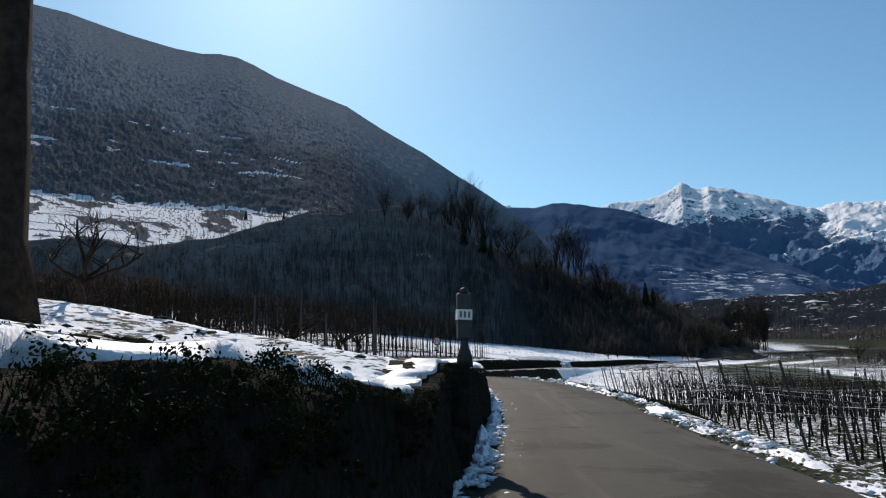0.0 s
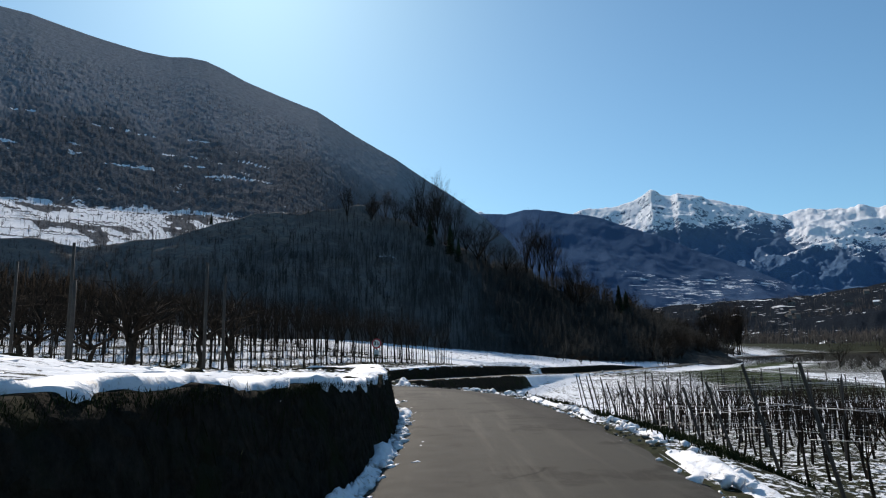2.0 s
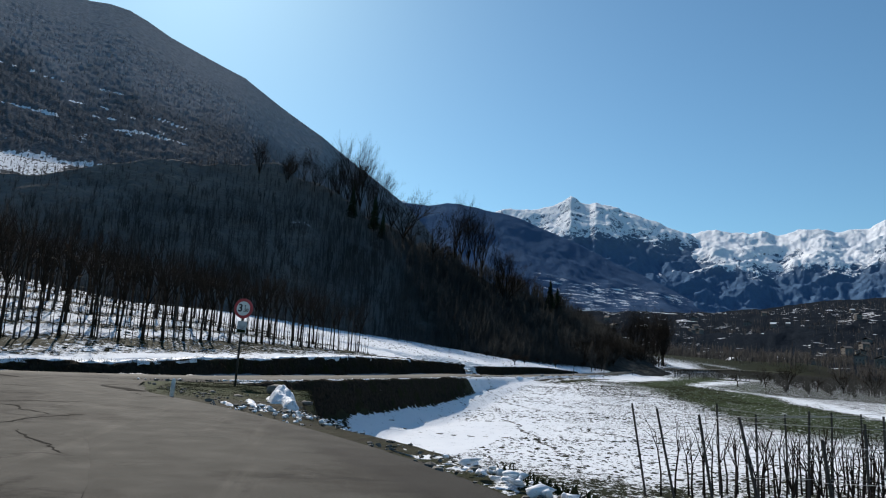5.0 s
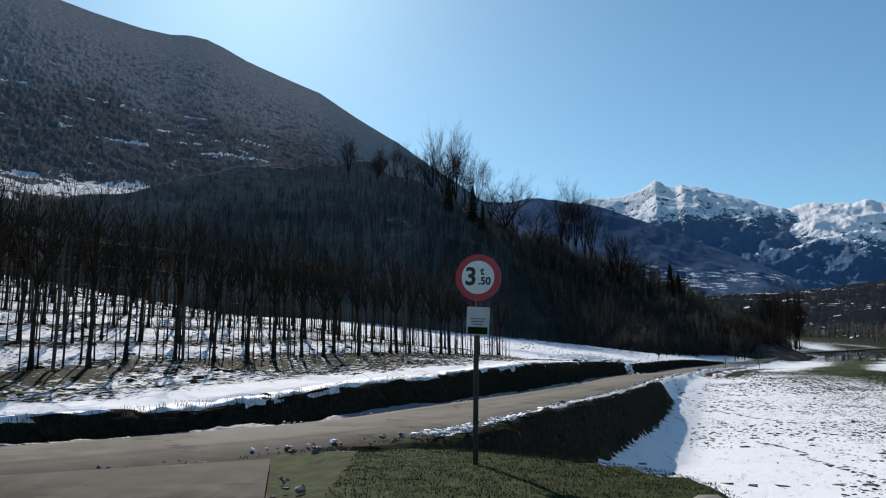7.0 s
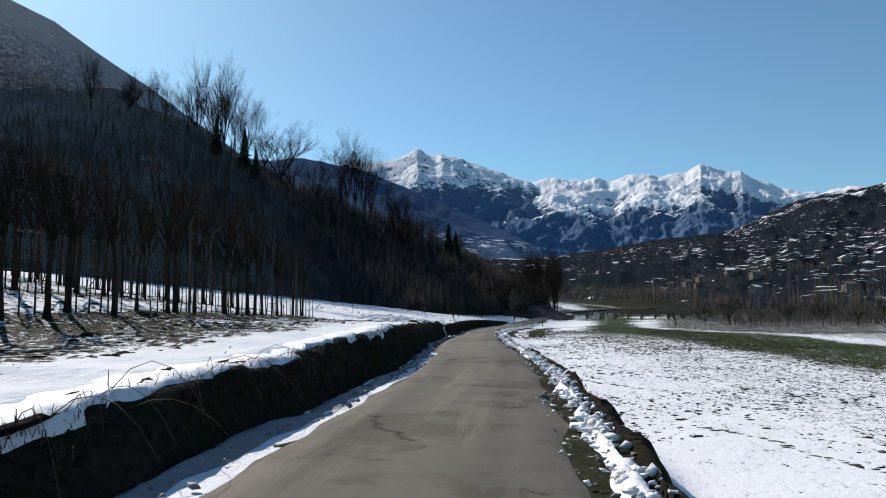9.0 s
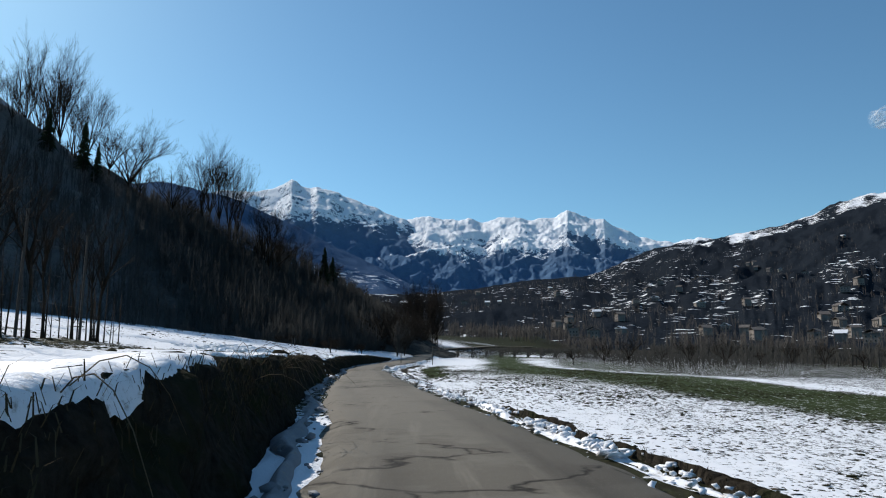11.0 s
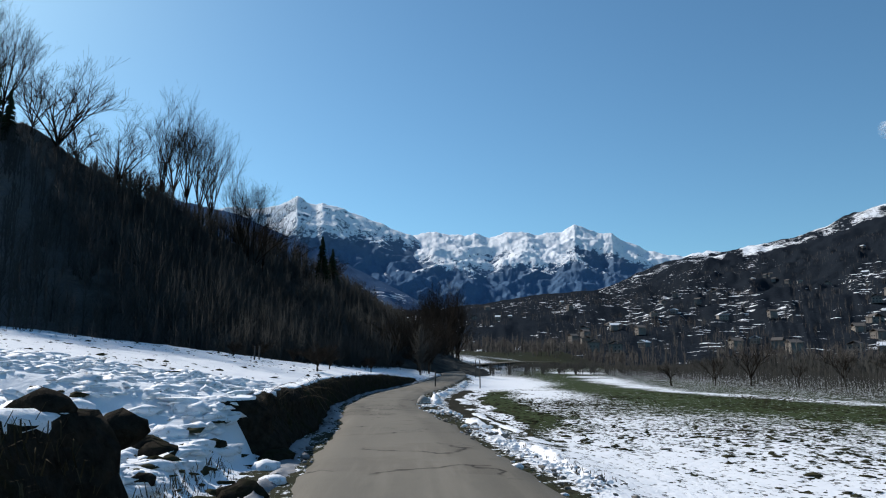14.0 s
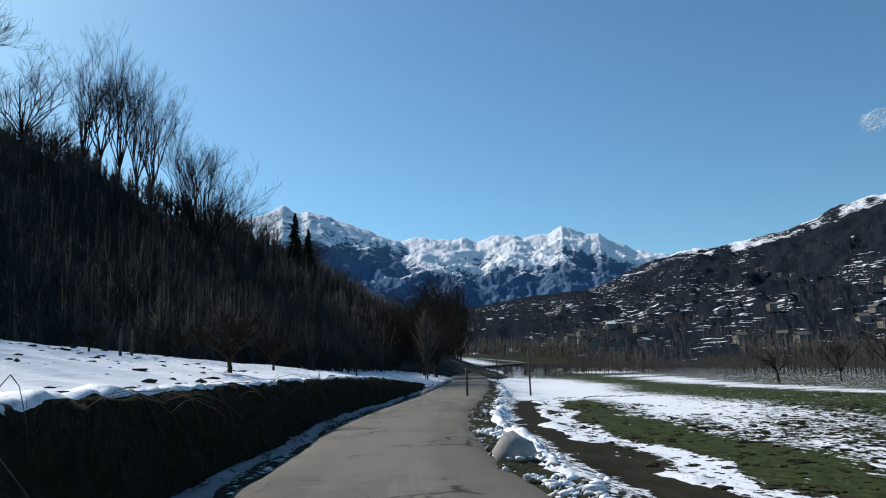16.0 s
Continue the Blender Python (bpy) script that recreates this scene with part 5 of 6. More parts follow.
# ---- rocks, stones and snow lumps ----
def rock_mesh(name, seed, material_, squash=0.7, rough=0.35, div=2):
    bm = bmesh.new()
    bmesh.ops.create_icosphere(bm, subdivisions=div, radius=1)
    off = Vector((seed * 3.1, seed * 1.7, seed * 0.9))
    for v in bm.verts:
        k = 1 + rough * noise.noise(v.co * 1.3 + off) + rough * 0.5 * noise.noise(v.co * 3.1 + off)
        v.co = Vector((v.co.x * k, v.co.y * k, v.co.z * k * squash))
    return bm_mesh(name, bm, material_, True)


def put_rock(name, x, y, z, size, seed, label, category, material_=None, squash=0.7, sink=0.25):
    ob = new(name, rock_mesh(name, seed, material_ or M_STONE, squash))
    ob.matrix_basis = Matrix.Translation((x, y, z - size * sink * 0.5)) @ Matrix.Rotation(seed * 1.3, 4, "Z") @ Matrix.Scale(size, 4)
    return tagged(ob, label, category)


def bank_edge(y, back=0.5):
    """A place on top of the terrace edge of road 2 at that y."""
    i = int(np.argmin(abs(ROAD2[:, 1] - y)))
    t = ROAD2[i + 1] - ROAD2[i - 1]
    t = t / np.linalg.norm(t)
    p = ROAD2[i] - np.array([t[1], -t[0]]) * (BANK2 + back)
    return p[0], p[1], float(road_z(y) + bank_top(y))


for y, back, size, seed in ((101.8, 1.4, 0.32, 5), (102.8, 1.2, 0.26, 6), (104.2, 0.7, 0.2, 7), (104.9, 0.5, 0.22, 8), (88.3, 0.72, 0.28, 1), (90.6, 0.9, 0.15, 2), (93.0, 1.1, 0.18, 3)):
    x_, y_, z_ = bank_edge(y, back)
    put_rock("boulder", x_, y_, z_ + 0.06, size, seed, "dark grey boulder on the snowy bank edge", "rock", M_BANK)
rnd = random.Random(77)
for k in range(26):
    yy = rnd.uniform(105.6, 110.6)
    x_, y_, z_ = bank_edge(yy, rnd.uniform(-0.4, 3.2))
    put_rock("boulder", x_, y_, ground_at(x_, y_) + 0.03, rnd.uniform(0.12, 0.32), 10 + k, "snow-dusted field stone in the gap of the bank", "rock", M_SNOW if k % 3 else M_BANK, 0.65)
for k, (x_, y_, s_) in enumerate(((-0.2, 47.9, 0.13), (1.5, 46.2, 0.12), (-0.9, 48.6, 0.10), (2.0, 45.0, 0.11))):
    put_rock("boulder", x_, y_, ground_at(x_, y_) + 0.01, s_, 41 + 3 * k, "dark field stone on the soil of the verge", "rock", M_STONE, 0.5)
put_rock("boulder", 0.62, 48.5, ground_at(0.62, 48.5) + 0.16, 0.2, 42, "grey stone on the snowy verge of the junction", "rock")

put_rock("stone_block", 32.2, 129.6, ground_at(32.2, 129.6) + 0.14, 0.30, 46, "pale roadside stone with snow on one side", "rock", M_CONCRETE, 0.95)

# short concrete stub at the junction
v, f = [], []
tube(v, f, [(0, 0, -0.2), (0.01, 0, 0.25), (0.015, 0, 0.41), (0.015, 0, 0.44)], [0.045, 0.045, 0.042, 0.02], 10)
ob = new("concrete_stub", mesh("concrete_stub", v, f, M_PALE))
ob.location = (-1.33, 45.85, ground_at(-1.33, 45.85))
tagged(ob, "short pale concrete marker stub at the junction", "bollard")


def lumps(name, places, seed, material_, label, squash=0.6, div=1, soft=None):
    """Many small uneven lumps as one piece."""
    rng = np.random.default_rng(seed)
    bm = bmesh.new()
    bmesh.ops.create_icosphere(bm, subdivisions=div, radius=1)
    base = np.array([v.co[:] for v in bm.verts])
    tri = np.array([[v.index for v in f.verts] for f in bm.faces])
    bm.free()
    n = len(places)
    k = 1 + (0.45 if div == 1 else 0.12) * rng.standard_normal((n, len(base), 1)).clip(-1.4, 1.4)
    ang = rng.uniform(0, 6.28, n)
    c, s = np.cos(ang)[:, None], np.sin(ang)[:, None]
    q = base[None] * k * np.array([1.25, 0.85, squash])
    q = np.stack([q[..., 0] * c - q[..., 1] * s, q[..., 0] * s + q[..., 1] * c, q[..., 2]], -1)
    v = (places[:, None, :3] + q * places[:, None, 3:4]).reshape(-1, 3)
    f = (tri[None] + (np.arange(n) * len(base))[:, None, None]).reshape(-1, 3)
    return tagged(new(name, mesh(name, v, f, material_, places[:, 3].mean() > 0.06 or material_ in (M_SNOW, M_SHADE_SNOW) if soft is None else soft)), label, "snow" if material_ in (M_SNOW, M_SHADE_SNOW) else "stones", kind="stuff")


def scatter(line, off_a, off_b, y0, y1, n, size, seed, lift=0.0, clump=0.25):
    rng = np.random.default_rng(seed)
    sel = line[(line[:, 1] > y0) & (line[:, 1] < y1)]
    tan = np.gradient(sel, axis=0)
    tan /= np.linalg.norm(tan, axis=1)[:, None]
    nor = np.stack([tan[:, 1], -tan[:, 0]], 1)
    i = rng.uniform(0, len(sel) - 1.01, n)
    i = i[(fbm(i * clump, i * 0, seed, 3) > -0.3)]
    j, f = i.astype(int), (i % 1)[:, None]
    o = off_a + (off_b - off_a) * rng.beta(2, 2, len(i))
    p = sel[j] * (1 - f) + sel[j + 1] * f + nor[j] * o[:, None]
    r = size * rng.lognormal(0, 0.45, len(i)).clip(0.35, 2.4)
    z = np.maximum(terrain(p[:, 0], p[:, 1])[0], np.where(np.abs(o) < 2.4, road_z(p[:, 1]), -9)) + lift + r * 0.02
    return np.column_stack([p, z, r])


def snow_strip(line, off, width, tall, y0, y1, seed, label, mat=None):
    """A low uneven ridge of ploughed snow, broken where it dips into the ground."""
    sel = line[(line[:, 1] > y0) & (line[:, 1] < y1)]
    s = np.r_[0, np.cumsum(np.linalg.norm(np.diff(sel, axis=0), axis=1))]
    at = np.arange(0, s[-1], 0.07)
    sel = np.stack([np.interp(at, s, sel[:, 0]), np.interp(at, s, sel[:, 1])], 1)
    tan = np.gradient(sel, axis=0)
    tan /= np.linalg.norm(tan, axis=1)[:, None]
    nor = np.stack([tan[:, 1], -tan[:, 0]], 1)
    cols = np.linspace(-1, 1, 11)
    pts = np.empty((len(at), 11, 3))
    mid = off + 0.16 * fbm(at * 0.35, at * 0, seed, 3)
    wide = width * (0.75 + 0.45 * fbm(at * 0.6, at * 0, seed + 3, 3))
    top = tall * (0.3 + 1.1 * fbm(at * 0.5, at * 0, seed + 6, 2))
    for j, c in enumerate(cols):
        q = sel + nor * (mid + c * wide * 0.5)[:, None]
        g = np.maximum(terrain(q[:, 0], q[:, 1])[0], np.where(np.abs(mid + c * wide * 0.5) < 2.0, road_z(q[:, 1]) + 0.02, -9))
        if off < 0:
            g = road_z(q[:, 1]) + 0.01
        crumb = fbm(at * 3.2, at * 0 + c * 2.3, seed + 8, 4)
        pts[:, j, :2] = q
        pts[:, j, 2] = g + np.maximum(top, -0.05) * (1 - abs(c) ** 2.2) + tall * 0.42 * crumb * (1 - c ** 4) - 0.05 * abs(c) - 0.01
    return tagged(new("snow_strip", grid_mesh("snow_strip", pts, mat or M_SNOW)), label, "snow", kind="stuff")


rng = np.random.default_rng(23)
def heap(line, width, tall, seed, label):
    """A long crusted heap of thrown-up snow with a broken surface."""
    line = spline(line, 0.05)
    n, m = len(line), 33
    f = np.linspace(0, 1, n)
    tan = np.gradient(line, axis=0)
    tan /= np.linalg.norm(tan, axis=1)[:, None]
    nor = np.stack([tan[:, 1], -tan[:, 0]], 1)
    pts = np.empty((n, m, 3))
    for j, c in enumerate(np.linspace(-1, 1, m)):
        w = width * (0.7 + 0.3 * fbm(f * 9, f * 0, seed, 3)) * np.sin(np.clip(f * 1.06, 0.02, 1) * math.pi) ** 0.4
        q = line + nor * (c * w)[:, None]
        h = tall * np.sin(np.clip(f, 0.0, 1) * math.pi) ** 0.5 * np.clip(1 - abs(c) ** 2.2, 0, 1) * (0.85 + 0.35 * fbm(f * 6, f * 0, seed + 3, 3))
        h = h + (0.07 * fbm(q[:, 0] * 4, q[:, 1] * 4, seed + 5, 4) + 0.02 * ridged(q[:, 0] * 8, q[:, 1] * 8, seed + 6, 3)) * np.clip(h / 0.15, 0, 1)
        pts[:, j, :2] = q
        pts[:, j, 2] = terrain(q[:, 0], q[:, 1])[0] + h - 0.05
    return tagged(new("snow_heap", grid_mesh("snow_heap", pts[:, ::-1], M_SNOW)), label, "snow", kind="stuff")


heap([(0.6, 48.2), (0.75, 47.4), (0.85, 46.5), (1.1, 45.4), (1.4, 44.4)], 0.34, 0.34, 91, "long crusted snow heap on the edge of the verge")
heap([(0.2, 46.0), (0.38, 45.3), (0.55, 44.6), (0.95, 43.9)], 0.24, 0.14, 97, "low broken snow heap beside the lane")
heap([(-0.3, 45.4), (-0.05, 45.0), (0.15, 44.6)], 0.16, 0.08, 99, "small dirty snow remnant on the verge")
g = scatter(ROAD1, 1.2, 3.2, 40.5, 44.6, 130, 0.035, 61, 0.0, 0.4)
lumps("snow_crumbs", g, 62, M_SNOW, "crumbled ploughed snow and ice over the verge's edge")
g = scatter(ROAD1, 1.2, 4.0, 40.5, 47.5, 260, 0.028, 63, 0.0, 0.4)
lumps("verge_rubble", g, 64, M_STONE, "loose stones and clods on the bare verge")
x, y = rng.uniform(9, 24, 5200), rng.uniform(105.5, 120, 5200)
u = nearest(ROAD2, x, y)[0]
ok = (u < -2.9) & (u > -10) & (fbm(x * 0.3, y * 0.3, 26, 2) > -0.5)
x, y = x[ok], y[ok]
lumps("snow_hummocks", np.column_stack([x, y, terrain(x, y)[0] - 0.02, rng.lognormal(-2.1, 0.4, len(x)).clip(0.05, 0.28)]), 25, M_SNOW, "trampled lumpy snow in the gap of the bank", 0.34, 1, True)
snow_strip(ROAD1, -2.0, 0.5, 0.16, -2, 31.6, 1, "ploughed snow ridge along the foot of the lane's bank")
snow_strip(ROAD1, 2.3, 0.5, 0.10, -4, 39, 2, "ploughed snow ridge on the vineyard side of the lane")
snow_strip(ROAD2, 2.0, 0.36, 0.06, 57, 90, 3, "ploughed snow ridge along the open edge of the road")
snow_strip(ROAD2, 2.4, 0.7, 0.13, 108, 160, 4, "broken dirty snow ridge beside the road")
snow_strip(ROAD2, 4.0, 1.3, 0.07, 117, 160, 14, "melting snow strip between verge and meadow")
# the bank's shade is put into this strip's grey
snow_strip(ROAD2, -2.02, 0.46, 0.05, 46, 176, 5, "thin dirty snow strip by the bank, greyed to paint its shade", M_SHADE_SNOW)
lumps("snow_ridge", np.vstack([scatter(ROAD1, -2.12, -1.7, 2, 31.5, 700, 0.042, 1, 0.0, 0.5), scatter(ROAD1, -1.8, -1.3, 2, 31.5, 130, 0.035, 10)]), 2, M_SNOW, "crumbly ploughed snow ridge at the foot of the bank")
lumps("snow_ridge", np.vstack([scatter(ROAD1, 1.95, 2.6, -2, 38, 700, 0.045, 3, 0.02, 0.4), scatter(ROAD1, 1.5, 2.0, -2, 38, 120, 0.035, 12)]), 4, M_SNOW, "crumbly ploughed snow along the vineyard side of the lane")
lumps("snow_ridge", np.vstack([scatter(ROAD2, 1.7, 2.25, 56.5, 85, 800, 0.036, 5, 0.02, 0.35), scatter(ROAD2, 1.7, 2.3, 85, 116, 650, 0.03, 51, 0.0, 0.35), scatter(ROAD2, 1.55, 2.25, 116, 135, 600, 0.036, 52, 0.02, 0.35), scatter(ROAD2, 1.2, 1.7, 53.5, 135, 200, 0.035, 14)]), 6, M_SNOW, "broken lumps of ploughed snow along the open edge of the road")
lumps("snow_ridge", scatter(ROAD2, 1.9, 3.0, 116, 160, 260, 0.05, 7, 0.02, 0.5), 8, M_SNOW, "large dirty snow lumps beside the road", 0.55)
lumps("snow_ridge", np.vstack([scatter(ROAD2, -2.15, -1.7, 46, 175, 700, 0.03, 9, 0.0, 0.3), scatter(ROAD2, -1.9, -1.4, 46, 120, 200, 0.03, 16)]), 11, M_SHADE_SNOW, "thin snow lumps at the bank's foot, greyed to paint their shade")
lumps("road_grit", np.vstack([scatter(ROAD2, 1.3, 2.6, 53, 175, 1500, 0.028, 21), scatter(ROAD1, 1.6, 2.6, 0, 50, 700, 0.025, 22)]), 12, M_STONE, "loose gravel and clods along the road edges")


# ---- cracks in the asphalt of the junction ----
def crack(x, y, heading, length, width, seed):
    rnd = random.Random(seed)
    p, line = Vector((x, y)), []
    a = heading
    for k in range(int(length / 0.12)):
        line.append(p.copy())
        a = heading + 0.9 * noise.noise(Vector((k * 0.35, seed * 3.7, 0))) + rnd.uniform(-0.5, 0.5)
        p = p + Vector((math.cos(a), math.sin(a))) * 0.12
    v, f = [], []
    for k, q in enumerate(line):
        d = (line[min(k + 1, len(line) - 1)] - line[max(k - 1, 0)]).normalized()
        w = width * (0.5 + rnd.random()) * min(1, 0.3 + 0.15 * k, 0.3 + 0.15 * (len(line) - 1 - k))
        for side in (-1, 1):
            v.append((q.x - d.y * w * side, q.y + d.x * w * side, float(road_z(q.y)) + 0.0455))
    f = [(2 * k, 2 * k + 1, 2 * k + 3, 2 * k + 2) for k in range(len(line) - 1)]
    return v, f


M_TAR = plain("crack_mat", (0.024, 0.022, 0.019), 0.9, 0.3, 6)
v, f = [], []
for k, (x, y, a, ln, w) in enumerate(((-2.3, 39.2, 1.2, 4.2, 0.022), (-2.0, 40.9, 2.4, 3.0, 0.02), (-3.6, 42.6, 0.5, 3.4, 0.02), (-5.5, 44.2, 0.2, 5.0, 0.025), (-6.8, 46.6, -0.1, 4.5, 0.02), (-4.4, 41.0, 2.0, 3.6, 0.015),
                                     (-8.0, 43.8, 1.2, 3.0, 0.018), (-1.4, 43.6, 1.9, 2.8, 0.015), (-4.2, 47.4, 0.4, 3.2, 0.022), (-7.4, 48.2, 0.4, 4.0, 0.02), (-0.6, 37.5, 2.2, 2.2, 0.014))):
    cv_, cf_ = crack(x, y, a, ln, w, 60 + k)
    f += [tuple(i + len(v) for i in q) for q in cf_]
    v += cv_
seam = spline([(-10.5, 52.6), (-8.2, 51.2), (-6.36, 49.96), (-4.69, 48.76), (-3.13, 47.56), (-2.0, 46.4)], 0.12)
for k in range(len(seam) - 1):
    d_ = seam[k + 1] - seam[k]
    w = 0.13 + 0.16 * abs(vnoise(np.array(k * 0.09), np.array(0.0), 8)) + 0.05 * vnoise(np.array(k * 0.7), np.array(3.0), 9)
    nx, ny = -d_[1] / 0.12, d_[0] / 0.12
    for side in (-1, 1):
        v.append((seam[k][0] + nx * float(w) * side, seam[k][1] + ny * float(w) * side, float(road_z(seam[k][1])) + 0.0465))
    if k:
        b_ = len(v) - 4
        f.append((b_, b_ + 1, b_ + 3, b_ + 2))
tagged(new("asphalt_cracks", mesh("asphalt_cracks", v, f, M_TAR, False)), "dark branching cracks in the junction asphalt", "cracks", kind="stuff")


# ---- grass, twigs and brambles ----
def blades(name, places, heights, seed, material_, label, droop=0.6, width=0.012):
    rng = np.random.default_rng(seed)
    n = len(places)
    ang = rng.uniform(0, 6.28, n)
    out = np.stack([np.cos(ang), np.sin(ang), 0 * ang], -1)
    side = np.stack([-np.sin(ang), np.cos(ang), 0 * ang], -1) * (width * rng.uniform(0.6, 1.4, n))[:, None]
    h = heights[:, None]
    mid = places + out * h * droop * 0.35 + np.array([0, 0, 1]) * h * 0.65
    tip = places + out * h * droop + np.array([0, 0, 1]) * h * rng.uniform(0.45, 0.95, (n, 1))
    v = np.stack([places - side, places + side, mid + side * 0.7, mid - side * 0.7, tip], 1).reshape(-1, 3)
    b = np.arange(n) * 5
    faces = [q for k in b for q in ((k, k + 1, k + 2, k + 3), (k + 3, k + 2, k + 4))]
    return tagged(new(name, mesh(name, v, faces, material_, False)), label, "grass", kind="stuff")


def bank_places(line, offset, height, y0, y1, n, seed, lo=0.2, hi=1.05, lean=1.0):
    """Places on a bank's face."""
    rng = np.random.default_rng(seed)
    sel = line[(line[:, 1] > y0) & (line[:, 1] < y1)]
    tan = np.gradient(sel, axis=0)
    tan /= np.linalg.norm(tan, axis=1)[:, None]
    nor = -np.stack([tan[:, 1], -tan[:, 0]], 1)
    i = rng.uniform(0, len(sel) - 1.01, n)
    i = i[fbm(i * 0.5, i * 0, seed, 3) > -0.5]
    j, f = i.astype(int), (i % 1)[:, None]
    up = lo + (hi - lo) * rng.beta(2.2, 1.1, len(i))
    d = offset + (0.02 + 0.40 * up) * lean - 0.05 + rng.uniform(-0.06, 0.1, len(i))
    p = sel[j] * (1 - f) + sel[j + 1] * f + nor[j] * d[:, None]
    return np.column_stack([p, road_z(p[:, 1]) + height(p[:, 1]) * up])


rng = np.random.default_rng(91)
q = bank_places(ROAD1, BANK1, lane_bank, 9, 31.4, 1100, 1, 0.1, 1.0, 0.55)
blades("dry_grass", q, rng.uniform(0.05, 0.16, len(q)), 2, M_GREEN, "tufts of dark winter grass hanging over the bank", 0.9, 0.003)
q = bank_places(ROAD1, BANK1, lane_bank, -3, 31, 14000, 43, 0.90, 1.0, 0.55)
blades("dry_grass", q, rng.uniform(0.02, 0.06, len(q)), 44, M_GREEN, "dark grass fringe along the top of the lane's bank", 1.1, 0.002)


# ivy and low leafy growth over the rim of the lane's bank
def ivy(name, y0, y1, n, seed, label):
    """Small leaves, gathered in bushy cushions along the bank."""
    rng = np.random.default_rng(seed)
    c = bank_places(ROAD1, BANK1, lane_bank, y0, y1, n, seed, 0.5, 1.03, 0.55)
    size = rng.lognormal(-2.9, 0.4, len(c)).clip(0.025, 0.11) * np.where(c[:, 2] > road_z(c[:, 1]) + 0.9 * lane_bank(c[:, 1]), 1.15, 0.7)
    m = 150
    d = rng.normal(0, 1, (len(c), m, 3))
    d /= np.linalg.norm(d, axis=-1, keepdims=True)
    p = (c[:, None] + d * (size[:, None] * rng.uniform(0.3, 1.02, (len(c), m)))[..., None] * np.array([1, 1, 0.75])).reshape(-1, 3)
    nrm = d.reshape(-1, 3) + rng.normal(0, 0.5, (len(p), 3))
    t1 = np.cross(nrm, rng.normal(0, 1, (len(p), 3)))
    t1 /= np.linalg.norm(t1, axis=1, keepdims=True)
    t2 = np.cross(nrm, t1)
    t2 /= np.linalg.norm(t2, axis=1, keepdims=True)
    r = rng.uniform(0.003, 0.0065, (len(p), 1))
    v = np.stack([p - t1 * r * 1.5, p + t2 * r, p + t1 * r * 1.5, p - t2 * r], 1).reshape(-1, 3)
    b = np.arange(len(p))[:, None] * 4
    return tagged(new(name, mesh(name, v, b + np.arange(4), M_GREEN, False)), label, "ivy", kind="stuff")


ivy("ivy", -2, 11.5, 560, 46, "dark ivy and low leafy growth over the bank's rim")
q = bank_places(ROAD2, BANK2, bank_top, 50, 108, 6000, 5, 0.2, 1.0)
blades("dry_grass", q, rng.uniform(0.05, 0.18, len(q)), 6, M_GRASS, "tufts of dry winter grass hanging over the bank", 0.9, 0.0045)
q = bank_places(ROAD2, BANK2, bank_top, 110.8, 158, 6000, 7, 0.15, 0.98)
blades("dry_grass", q, rng.uniform(0.04, 0.12, len(q)), 8, M_GRASS, "long dry grass and stalks on the low bank", 1.1, 0.003)


def brambles(y0, y1, n, seed):
    """Long thin canes that arch out from the top of a bank."""
    rnd = random.Random(seed)
    c = bank_places(ROAD2, BANK2, bank_top, y0, y1, n, seed, 0.7, 1.0)
    v, f = [], []
    for x, y, z in c:
        a, reach = rnd.uniform(-0.3, 3.0) - 1.2, rnd.uniform(0.5, 1.5)
        up = rnd.uniform(0.1, 0.4)
        line = [Vector((x + math.cos(a) * reach * k, y + math.sin(a) * reach * k, z + up * 4 * k * (1 - k) - 0.35 * k * k)) for k in (0, 0.2, 0.4, 0.6, 0.8, 1.0)]
        tube(v, f, line, [0.005, 0.0045, 0.004, 0.0035, 0.003, 0.002], 3)
    tagged(new("bramble_canes", mesh("bramble_canes", v, f, M_CANE)), "thin pale bramble canes arching over the bank", "brambles", kind="stuff")


brambles(110.8, 156, 110, 9)
brambles(58, 104, 70, 19)
x, y = rng.uniform(-2.4, 2.2, 36000), rng.uniform(46.3, 55, 36000)
ok = (outside(VERGE, x, y) < 0.15) & (y + 0.8 * vnoise(x * 0.6, y * 0.6, 94) + rng.uniform(-1.2, 1.2, 36000) > 47.6)
g = np.column_stack([x[ok], y[ok], terrain(x[ok], y[ok])[0]])
blades("verge_grass", g, rng.uniform(0.012, 0.035, len(g)), 42, M_MEADOW, "short olive winter grass on the corner of the junction", 1.6, 0.004)
g = scatter(ROAD1, 2.3, 4.2, 18, 40, 5200, 0.05, 31, 0.0, 0.2)
blades("dry_grass", g[:, :3], rng.uniform(0.06, 0.2, len(g)), 12, M_GREEN, "dark weeds on the verge above the vineyard", 0.8, 0.014)
g = scatter(ROAD2, 2.0, 2.4, 54, 112, 1500, 0.05, 33, 0.0, 0.2)
blades("dry_grass", g[:, :3], rng.uniform(0.03, 0.09, len(g)), 14, M_GRASS, "short dry grass on the edge above the slope", 0.8, 0.005)
g = scatter(ROAD2, 4.2, 60, 60, 175, 15000, 0.05, 35, 0.0, 0.02)
blades("stubble", g[:, :3] - np.array([0, 0, 0.02]), rng.uniform(0.02, 0.05, len(g)), 16, M_GREEN, "grass stubble poking through the snow of the field", 0.8, 0.02)
g = scatter(ROAD2, -40, -3.2, 45, 175, 9000, 0.05, 37, 0.0, 0.02)
blades("stubble", g[:, :3] - np.array([0, 0, 0.02]), rng.uniform(0.03, 0.09, len(g)), 18, M_GRASS, "grass stubble poking through the snow of the terrace", 0.8, 0.015)
